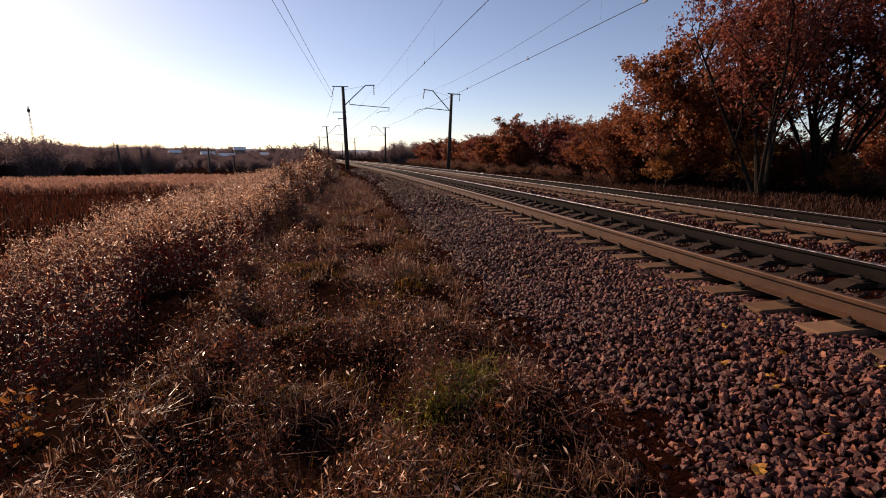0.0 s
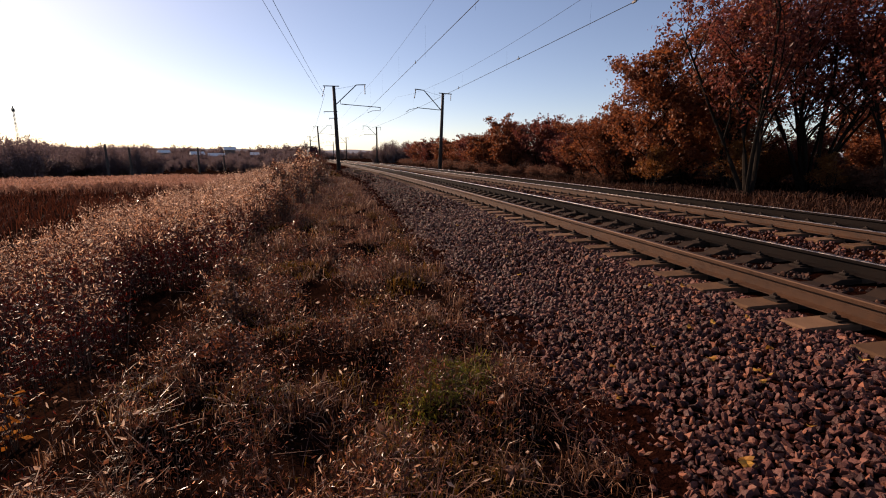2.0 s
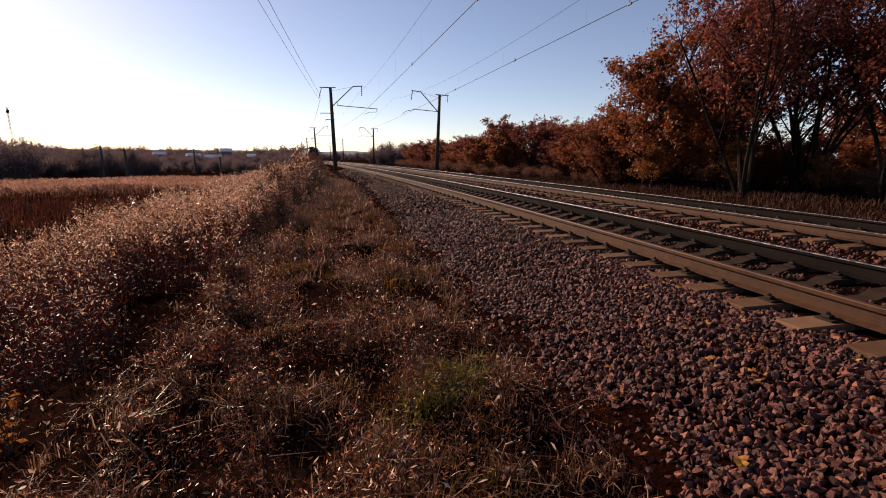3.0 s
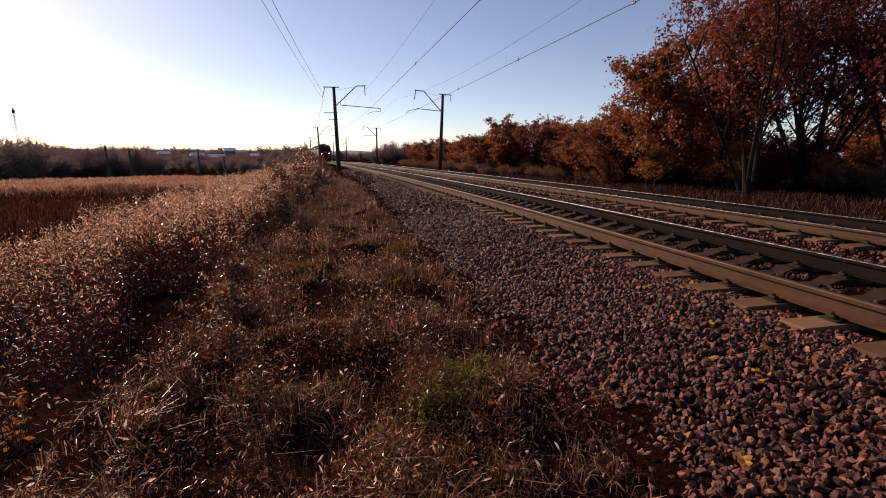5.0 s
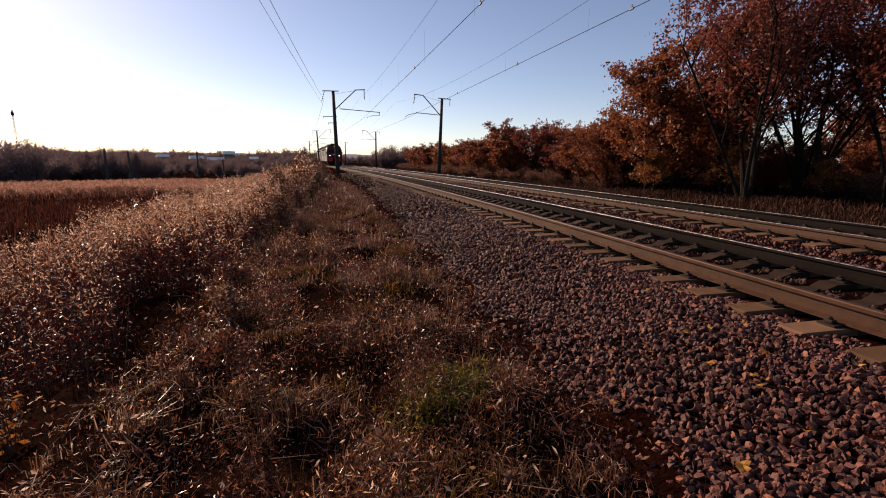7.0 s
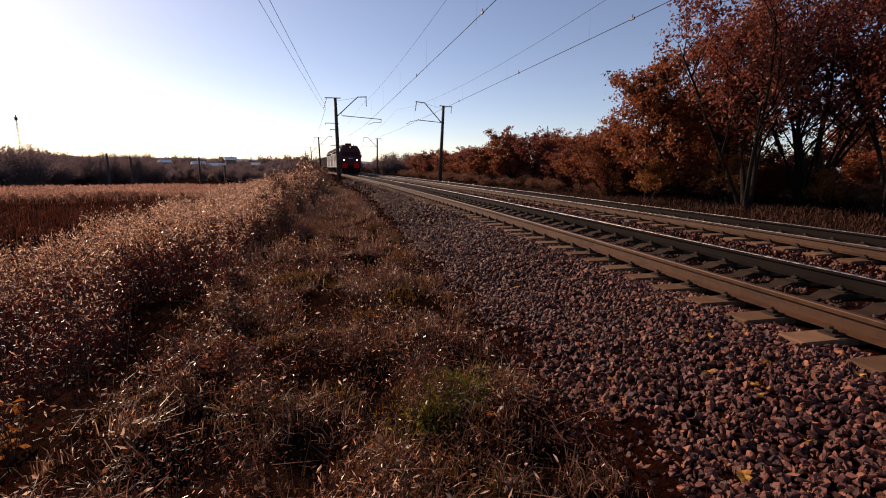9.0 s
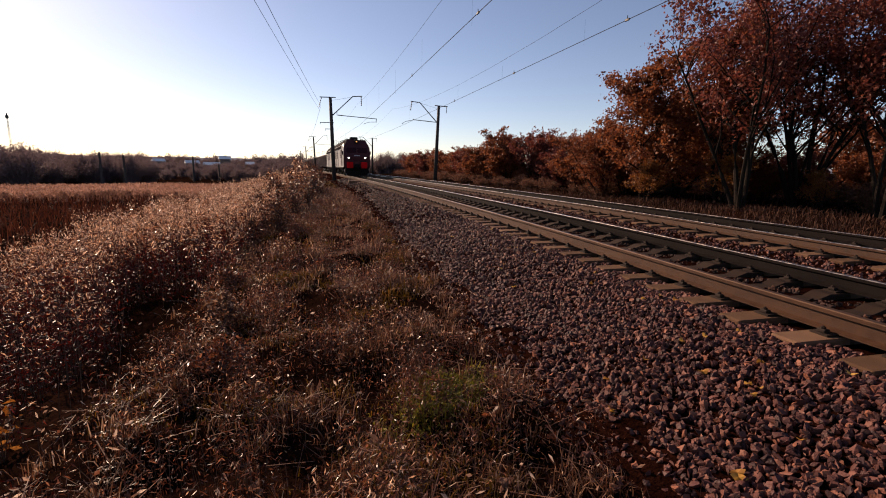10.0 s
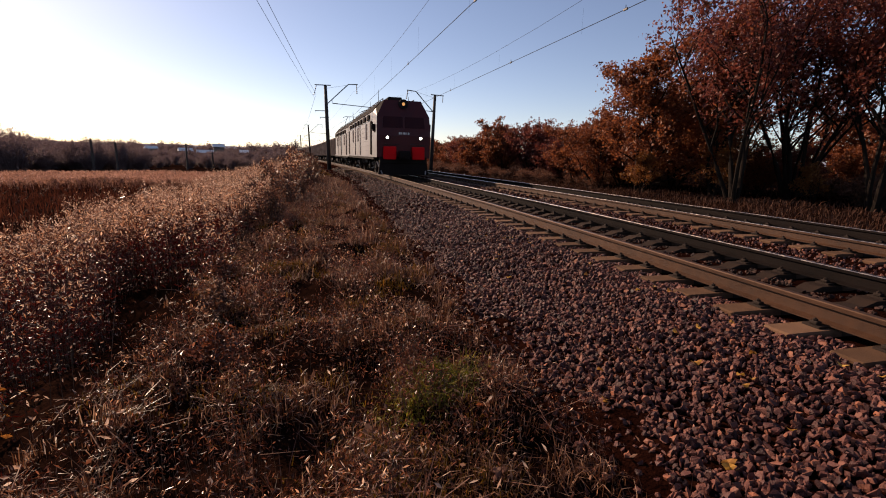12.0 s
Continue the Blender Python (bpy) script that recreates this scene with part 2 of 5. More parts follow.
shaded_oily_stone = material("shade_and_oil_stone", [(0.1, (0.0100, 0.0050, 0.0045)), (0.5, (0.0300, 0.0135, 0.0105)), (0.95, (0.0850, 0.0380, 0.0260))], 14, 0.75, 0.4, 90, islands=0.8, spec=0.2)
mast_concrete = material("mast_concrete", [(0.3, (0.0225, 0.0171, 0.0147)), (0.7, (0.0450, 0.0353, 0.0294))], 4, 0.85, 0.3, 60)
worn_head = material("worn_brown_rail_head", [(0.3, (0.0495, 0.0225, 0.0110)), (0.7, (0.0880, 0.0450, 0.0250))], 12, 0.5, 0.05, 120, metal=0.5, spec=0.3)
rust = material("rusty_rail", [(0.3, (0.0289, 0.0110, 0.0048)), (0.55, (0.0527, 0.0217, 0.0098)), (0.75, (0.0731, 0.0327, 0.0153))], 12, 0.6, 0.25, 150, spec=0.2)
dark_rust = material("dark_rail", [(0.3, (0.004, 0.003, 0.003)), (0.7, (0.012, 0.008, 0.007))], 12, 0.7, 0.25, 150, spec=0.05)
polished = material("polished_rail_head", [(0.3, (0.3600, 0.2914, 0.2475)), (0.7, (0.4896, 0.4092, 0.3520))], 10, 0.28, 0.03, 90, metal=1.0)
iron = material("dark_iron", [(0.3, (0.012, 0.008, 0.006)), (0.7, (0.035, 0.022, 0.017))], 15, 0.75, 0.2, 90, spec=0.15)
galvanised = material("weathered_steel", [(0.3, (0.0210, 0.0187, 0.0187)), (0.7, (0.0450, 0.0418, 0.0418))], 8, 0.55, metal=0.6)
porcelain = material("insulator_glaze", [(0.3, (0.03, 0.02, 0.018)), (0.7, (0.06, 0.045, 0.04))], 8, 0.6)
copper = material("wire_copper", [(0.3, (0.0084, 0.0072, 0.0072)), (0.7, (0.0192, 0.0156, 0.0144))], 8, 0.85, metal=0.0, spec=0.1)


# ---- ground ----
def graded(first, last, fine_lo, fine_hi, step, grow=1.16):
    """Coordinates from first to last, evenly spaced between fine_lo and fine_hi and growing outward."""
    v = list(np.arange(fine_lo, fine_hi, step))
    d = step
    while v[-1] < last:
        d *= grow
        v.append(min(last, v[-1] + d))
    d = step
    while v[0] > first:
        d *= grow
        v.insert(0, max(first, v[0] - d))
    return v


def build_ground():
    us, ys = graded(-3500, 3500, -8.5, 1.0, 0.12, 1.1), graded(-120, 4200, 0.6, 9.0, 0.12, 1.07)
    verts = [(axis(min(y, 260)) + u, y, ground_z(axis(min(y, 260)) + u, y)) for y in ys for u in us]
    n = len(us)
    i = (np.arange(len(ys) - 1)[:, None] * n + np.arange(n - 1)[None, :]).ravel()
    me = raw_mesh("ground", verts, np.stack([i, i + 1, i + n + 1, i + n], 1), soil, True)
    return tagged(new("ground", me), "brown soil with dry grass litter, darkened for shade between plants", "ground", kind="structure")


build_ground()


def ballast_z(u):
    """Height of the stone bed over the sleepers' tops."""
    return float(np.interp(u, [-3.75, -3.3, -1.75, -1.5, -1.34, -1.15, -0.95, 0.9, 1.4, 2.05, 2.6, 2.8, 3.1, 5.0, 5.5, 7.9, 8.3],
                           [-0.42, -0.36, -0.06, -0.045, -0.045, -0.05, -0.06, -0.06, -0.05, -0.09, -0.055, -0.045, -0.055, -0.06, -0.05, -0.5, -0.6]))


def build_ballast():
    us, ys = list(np.linspace(-3.75, 8.3, 90)), graded(-60, 380, 0.8, 10, 0.15, 1.05)
    verts = []
    for y in ys:
        for u in us:
            p = on_track(y, u)
            edge = 0.18 * noise.noise((y * 0.7, 3, 0)) if u < -3 else 0
            verts.append((p.x + edge, p.y, p.z + ballast_z(u) + 0.012 * noise.noise((u * 6, y * 6, 1))))
    n = len(us)
    i = (np.arange(len(ys) - 1)[:, None] * n + np.arange(n - 1)[None, :]).ravel()
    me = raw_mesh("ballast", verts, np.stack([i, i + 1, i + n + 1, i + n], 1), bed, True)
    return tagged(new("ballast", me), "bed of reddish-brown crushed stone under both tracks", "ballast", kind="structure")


ballast = build_ballast()


# ---- the two tracks ----
RAIL = [(-0.075, 0.02), (-0.075, 0.03), (-0.012, 0.05), (-0.009, 0.15), (-0.036, 0.158), (-0.037, 0.192), (-0.03, 0.2),
        (0.03, 0.2), (0.037, 0.192), (0.036, 0.158), (0.009, 0.15), (0.012, 0.05), (0.075, 0.03), (0.075, 0.02)]


def rail_mesh(u, side, head):
    ys = [-14 + 1.5 * k for k in range(60)] + [76 + 4 * k for k in range(90)]
    verts, faces, n = [], [], len(RAIL)
    for y in ys:
        a = radians(heading(y))
        o = on_track(y, u)
        verts += [(o.x + dx * math.cos(a), o.y + dx * math.sin(a), o.z + dz) for dx, dz in RAIL]
    for j in range(len(ys) - 1):
        faces += [(j * n + k, j * n + (k + 1) % n, (j + 1) * n + (k + 1) % n, (j + 1) * n + k) for k in range(n)]
    me = raw_mesh("rail", verts, faces, side)
    me.materials.append(head)
    idx = np.array([1 if k in (5, 6) else 0 for _ in range(len(ys) - 1) for k in range(n)], np.int32)
    me.polygons.foreach_set("material_index", idx)
    return me


def sleeper_mesh():
    """A prestressed sleeper, 2.7 m long, with raised rail seats and a lower waist."""
    bm = bm_new()
    rings = []
    for x, top, wt, wb in ((-1.35, -0.015, 0.1, 0.145), (-1.33, 0, 0.112, 0.15), (-0.78, 0.0, 0.108, 0.148), (-0.5, 0.0, 0.105, 0.145), (-0.35, -0.055, 0.095, 0.125),
                           (0.35, -0.055, 0.095, 0.125), (0.5, 0.0, 0.105, 0.145), (0.78, 0.0, 0.108, 0.148), (1.33, 0, 0.112, 0.15), (1.35, -0.015, 0.1, 0.145)):
        rings.append([bm.verts.new(v) for v in ((x, -wb, -0.2), (x, -wt - 0.012, top - 0.02), (x, -wt, top), (x, wt, top), (x, wt + 0.012, top - 0.02), (x, wb, -0.2))])
    for a, b in zip(rings, rings[1:]):
        for k in range(6):
            # the sleeper's middle takes the tone with painted shade and oil
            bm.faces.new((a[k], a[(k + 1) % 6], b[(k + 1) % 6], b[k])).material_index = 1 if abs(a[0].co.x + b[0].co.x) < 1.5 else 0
    bm.faces.new(rings[0][::-1])
    bm.faces.new(rings[-1])
    bmesh.ops.recalc_face_normals(bm, faces=bm.faces)
    me = bpy.data.meshes.new("sleeper")
    bm.to_mesh(me)
    bm.free()
    me.materials.append(concrete)
    me.materials.append(shaded_oily_concrete)
    return me


def fastener_mesh():
    """A clamp plate with its anchor bolt and nut on a base plate."""
    bm = bm_new()
    box(bm, -0.06, -0.09, 0.0, 0.07, 0.09, 0.022)
    box(bm, -0.03, -0.045, 0.022, 0.045, 0.045, 0.06, 0.008)
    tube(bm, [(0.015, 0, 0.05), (0.015, 0, 0.082)], 0.024, 6)
    tube(bm, [(0.015, 0, 0.08), (0.015, 0, 0.092)], 0.011, 6)
    me = bpy.data.meshes.new("fastener")
    bm.to_mesh(me)
    bm.free()
    me.materials.append(iron)
    return me


SLEEPER, FASTENER = sleeper_mesh(), fastener_mesh()


def build_track(u, shift, near_count, clip_count, label, inner):
    track = thing("railway_track", label, "railway track", group="tracks")
    for side, mat, head in ((-GAUGE / 2, rust, polished if u else worn_head), (GAUGE / 2, inner, polished)):
        part("rail", rail_mesh(u + side, mat, head), None, track, "brown rusty rail with a polished head" if mat is rust else "dark rail with a polished head")
    rest_v, rest_f = [], []
    base = np.array([v.co for v in SLEEPER.vertices])
    quads = [tuple(p.vertices) for p in SLEEPER.polygons if len(p.vertices) == 4]
    for i in range(-14, 560):
        y = shift + PITCH * i
        m = Matrix.Translation(on_track(y, u)) @ pose(0, 0, 0, 0, 0, heading(y))
        if i < near_count:
            sl = part("sleeper", SLEEPER, None, track, m=m)
            if -6 <= i < clip_count:
                for rail in (-GAUGE / 2, GAUGE / 2):
                    for s in (-1, 1):
                        part("fastener", FASTENER, None, sl, m=pose(rail + s * 0.12, 0, 0, 0, 0, 0 if s > 0 else 180) @ Matrix.Scale(0.82, 4))
        else:
            r = np.array(m)
            k = len(rest_v) * len(base)
            rest_v.append(base @ r[:3, :3].T + r[:3, 3])
            rest_f += [tuple(k + q for q in f) for f in quads]
    far = part("far_sleepers", raw_mesh("far_sleepers", np.concatenate(rest_v), rest_f, concrete), None, track)
    far.data.materials.append(shaded_oily_concrete)
    # slot 1 holds the tone with painted shade and oil
    oily = [p.material_index for p in SLEEPER.polygons if len(p.vertices) == 4]
    far.data.polygons.foreach_set("material_index", np.tile(np.array(oily, np.int32), len(rest_v)))
    tagged(far, kind="stuff")
    return track


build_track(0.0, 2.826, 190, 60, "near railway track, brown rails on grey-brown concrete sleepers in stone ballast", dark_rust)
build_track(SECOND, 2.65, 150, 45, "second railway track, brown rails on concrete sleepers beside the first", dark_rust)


# ---- catenary ----
def insulator(bm, a, b, r=0.055):
    a, b = Vector(a), Vector(b)
    n = 5
    pts, rad = [], []
    for k in range(n * 2 + 1):
        pts.append(a.lerp(b, k / (n * 2)))
        rad.append(r if k % 2 else r * 0.35)
    tube(bm, pts, rad, 8)


def build_mast(side, label, height=9.3, reach=5.1, arm_left=0.85, brackets=True):
    """A conical concrete mast; side is +1 when the track lies to its right."""
    mast = thing("catenary_mast", label, "catenary mast", group="catenary masts")
    s = side
    bm = bm_new()
    tube(bm, [(0, 0, -0.4), (0, 0, height * 0.5), (0, 0, height)], [0.24, 0.205, 0.165], 12)
    part("pole", bm, mast_concrete, mast, smooth=True)
    bm = bm_new()
    box(bm, -arm_left * s - 0.3, -0.05, height - 0.06, 0.5 * s + 0.1, 0.05, height + 0.03) if s > 0 else box(bm, -0.5, -0.05, height - 0.06, 1.1, 0.05, height + 0.03)
    part("crossarm", bm, galvanised, mast)
    bm = bm_new()
    if s > 0:
        insulator(bm, (-arm_left - 0.1, 0, height - 0.05), (-arm_left - 0.45, 0, height - 1.15))
    else:
        insulator(bm, (1.0, 0, height - 0.05), (1.0, 0, height - 0.8))
    part("feeder_insulator", bm, porcelain, mast)
    # raised bracket for the carrying wire
    x1, x2 = (2.5, 3.55) if s > 0 else (2.35, 3.45)
    zb = height - 2.0
    bm = bm_new()
    tube(bm, [(0.1 * s, 0, zb), (x1 * s, 0, height + 0.15), (x2 * s, 0, height + 0.2)], 0.055, 6)
    part("bracket", bm, galvanised, mast)
    bm = bm_new()
    insulator(bm, (x2 * s - 0.12 * s, 0, height + 0.15), (x2 * s - (0.12 if s > 0 else 0.0) * s, 0, height - 0.85), 0.07)
    part("carrier_insulator", bm, porcelain, mast)
    bm = bm_new()
    tube(bm, [(0.1 * s, 0, height - 0.35), (x1 * s, 0, height + 0.1)], 0.014, 4)
    part("stay_rod", bm, galvanised, mast)
    # registration arm
    bm = bm_new()
    za = zb + 0.1
    xa = reach if s > 0 else 3.1
    if s > 0:
        tube(bm, [(0.7, 0, za - 0.02), (xa, 0, za - 0.35)], 0.04, 6)
        tube(bm, [(0.65, 0, za + 0.35), (0.65, 0, za - 0.05)], 0.03, 5)
        tube(bm, [(xa, 0, za - 0.3), (xa - 0.05, 0, za - 0.75)], 0.035, 5)
        tube(bm, [(xa - 0.1, 0, za - 0.7), (xa - 0.9, 0, za - 0.72), (xa - 1.5, 0, za - 0.95)], 0.025, 5)
    else:
        tube(bm, [(-0.1, 0, za - 0.05), (-xa, 0, za + 0.02)], 0.04, 6)
        tube(bm, [(-xa + 0.1, 0, za + 0.1), (-xa - 0.1, 0, za - 0.05), (-xa - 0.9, 0, za - 0.25), (-xa - 1.35, 0, za - 0.6)], 0.03, 5)
    part("registration_arm", bm, galvanised, mast)
    bm = bm_new()
    insulator(bm, ((0.75 if s > 0 else -1.2), 0, za - 0.02), ((1.3 if s > 0 else -1.8), 0, za - (0.05 if s > 0 else 0.0)), 0.07)
    part("arm_insulator", bm, porcelain, mast)
    if s > 0 and brackets:
        for z, w in ((height - 2.75, 1.25), (height - 3.45, 0.75)):
            bm = bm_new()
            box(bm, -w, -0.035, z - 0.035, 0.25, 0.035, z + 0.035)
            tube(bm, [(-w + 0.04, 0, z), (-w + 0.02, 0, z - 0.2)], 0.02, 5)
            part("side_bracket", bm, galvanised, mast)
    return mast


MASTS_L = [(0.2, 54.5, 1.4), (-4.15, 124.6, 2.3), (-9.6, 188.5, 1.5), (-15.0, 241.5, 1)]
MASTS_R = [(12.3, 55.5, 2.2), (10.0, 118.9, 0.3), (3.9, 193.2, 0.3), (-1.5, 249.3, 0)]
left_mast = build_mast(1, "grey concrete catenary mast with steel brackets beside the near track")
right_mast = build_mast(-1, "grey concrete catenary mast with steel brackets behind the second track", 9.35)
for k, (x, y, lean) in enumerate(MASTS_L):
    m = pose(x, y, ground_z(x, y) + (0.05 if k == 0 else 0), 0, -lean, heading(y))
    if k:
        copy_thing(left_mast, m)
    else:
        left_mast.matrix_basis = m
for k, (x, y, lean) in enumerate(MASTS_R):
    m = pose(x, y, ground_z(x, y) + 0.05, 0, lean, heading(y))
    if k:
        copy_thing(right_mast, m)
    else:
        right_mast.matrix_basis = m


def build_wire(name, points, sag, radius, label, category="overhead wire"):
    """A wire through support points, sagging between them."""
    bm = bm_new()
    path = []
    for a, b in zip(points, points[1:]):
        a, b = Vector(a), Vector(b)
        for k in range(13):
            f = k / 12
            p = a.lerp(b, f)
            p.z -= sag * 4 * f * (1 - f)
            path.append(p)
    path.append(Vector(points[-1]))
    tube(bm, [p for i, p in enumerate(path) if i == 0 or (p - path[i - 1]).length > 1e-4], radius, 4)
    me = bpy.data.meshes.new(name)
    bm.to_mesh(me)
    bm.free()
    me.materials.append(copper)
    return tagged(new(name, me), label, category, "overhead wires")


def along(u, z, ys):
    return [tuple(on_track(y, u, z)) for y in ys]


SUPPORTS = [-10, 54.5, 124, 188, 241, 300]
build_wire("contact_wire", along(0.1, 6.0, SUPPORTS), 0.05, 0.011, "dark copper contact wire over the near track")
build_wire("carrier_wire", along(-0.1, 8.3, SUPPORTS), 0.9, 0.006, "thin dark carrier wire above the near contact wire")
build_wire("contact_wire", along(SECOND + 0.05, 5.75, [-9, 55.5, 119, 193, 249, 300]), 0.05, 0.011, "dark copper contact wire over the second track")
build_wire("carrier_wire", along(SECOND, 8.1, [-9, 55.5, 119, 193, 249, 300]), 1.6, 0.006, "thin dark carrier wire above the second contact wire")
build_wire("feeder_wire", [(-3.3, -10, 7.6), (-1.05, 54.5, 7.75), (-5.4, 124.6, 7.7), (-10.9, 188.5, 7.4)], 0.35, 0.011, "dark feeder wire on the outer side of the masts")
build_wire("signal_wire", [(-3.75, -10, 7.5), (-1.2, 54.5, 7.3), (-5.5, 124.6, 7.3), (-10.9, 188.5, 7.0)], 0.25, 0.009, "thin dark wire below the feeder wire")
for u, top, sag, name in ((-0.12, 8.3, 0.9, "dropper"), (SECOND, 8.1, 1.6, "dropper")):
    for y in (8, 15.5, 23, 30.5, 38, 46):
        f = (y + 10) / 64.5
        bm = bm_new()
        tube(bm, [on_track(y, u, top - sag * 4 * f * (1 - f)), on_track(y, u, 5.97 if u < 0 else 5.72)], 0.002, 4)
        me = bpy.data.meshes.new(name)
        bm.to_mesh(me)
        bm.free()
        me.materials.append(copper)
        tagged(new(name, me), "thin dropper wire between carrier and contact wire", "dropper", "droppers")


# ---- the train ----
S_TABLE = [(0.0, 0.0)]
while S_TABLE[-1][1] < 470:
    S_TABLE.append((S_TABLE[-1][0] + 1.0 / math.cos(radians(heading(S_TABLE[-1][1] + 0.5))), S_TABLE[-1][1] + 1.0))


def y_at(s):
    return float(np.interp(s, [a for a, _ in S_TABLE], [b for _, b in S_TABLE]))


SPEED, END_Y = 14.95, 27.0
S_END = float(np.interp(END_Y, [b for _, b in S_TABLE], [a for a, _ in S_TABLE]))


def vehicle_pose(t, behind):
    y = y_at(S_END + SPEED * (12.0 - t) + behind)
    return Matrix.Translation(on_track(y, 0, 0.2)) @ pose(0, 0, 0, 0, 0, heading(y))


front_paint = material("dark_red_front_paint", [(0.3, (0.045, 0.005, 0.008)), (0.7, (0.075, 0.008, 0.012))], 3, 0.5, spec=0.25)
side_paint = material("light_grey_side_paint", [(0.3, (0.13, 0.115, 0.115)), (0.5, (0.24, 0.22, 0.22)), (0.7, (0.3, 0.28, 0.28))], 1.6, 0.45, 0.15, 12)
red_paint = material("bright_red_panel", [(0.3, (0.55, 0.004, 0.006)), (0.7, (0.7, 0.008, 0.01))], 4, 0.7, spec=0.1)
black_paint = material("black_underframe", [(0.3, (0.006, 0.004, 0.004)), (0.7, (0.016, 0.011, 0.01))], 5, 0.8, 0.2, 40, spec=0.1)
roof_paint = material("dark_roof_paint", [(0.3, (0.014, 0.011, 0.011)), (0.7, (0.032, 0.027, 0.026))], 3, 0.9, spec=0.03)
dark_glass = material("dark_windscreen", [(0.4, (0.03, 0.006, 0.009)), (0.6, (0.038, 0.008, 0.011))], 2, 0.4, spec=0.08)
white_mark = material("white_lettering", [(0.4, (0.5, 0.48, 0.48)), (0.6, (0.65, 0.62, 0.62))], 5, 0.6)
wagon_paint = material("faded_wagon_paint", [(0.25, (0.1, 0.06, 0.05)), (0.55, (0.19, 0.13, 0.11)), (0.8, (0.28, 0.22, 0.19))], 1.6, 0.75, 0.2, 25)
lamp_white = glow("buffer_lamp_glow", (1.0, 0.97, 0.9), 9.0)
lamp_warm = glow("headlamp_glow", (1.0, 0.5, 0.16), 0.4)


def prism(bm, outline, y0, y1):
    """A body with that cross-section (x, z) from y0 to y1."""
    a = [bm.verts.new((x, y0, z)) for x, z in outline]
    b = [bm.verts.new((x, y1, z)) for x, z in outline]
    n = len(outline)
    for k in range(n):
        bm.faces.new((a[k], b[k], b[(k + 1) % n], a[(k + 1) % n]))
    bm.faces.new(a)
    bm.faces.new(b[::-1])
    bmesh.ops.recalc_face_normals(bm, faces=bm.faces)
    return bm


def wheelset_mesh():
    bm = bm_new()
    tube(bm, [(-1.0, 0, 0), (1.0, 0, 0)], 0.09, 8)
    for s in (-1, 1):
        tube(bm, [(s * 0.73, 0, 0), (s * 0.755, 0, 0)], 0.655, 24)
        tube(bm, [(s * 0.755, 0, 0), (s * 0.87, 0, 0)], 0.625, 24)
        for k in range(6):
            a = k * math.pi / 3
            box(bm, s * 0.8 - 0.1, 0.2, -0.04, s * 0.8 + 0.1, 0.52, 0.04, m=Matrix.Rotation(a, 4, "X"))
    me = bpy.data.meshes.new("wheelset")
    bm.to_mesh(me)
    bm.free()
    me.materials.append(iron)
    return me


WHEELSET = wheelset_mesh()
LOCO = 17.4


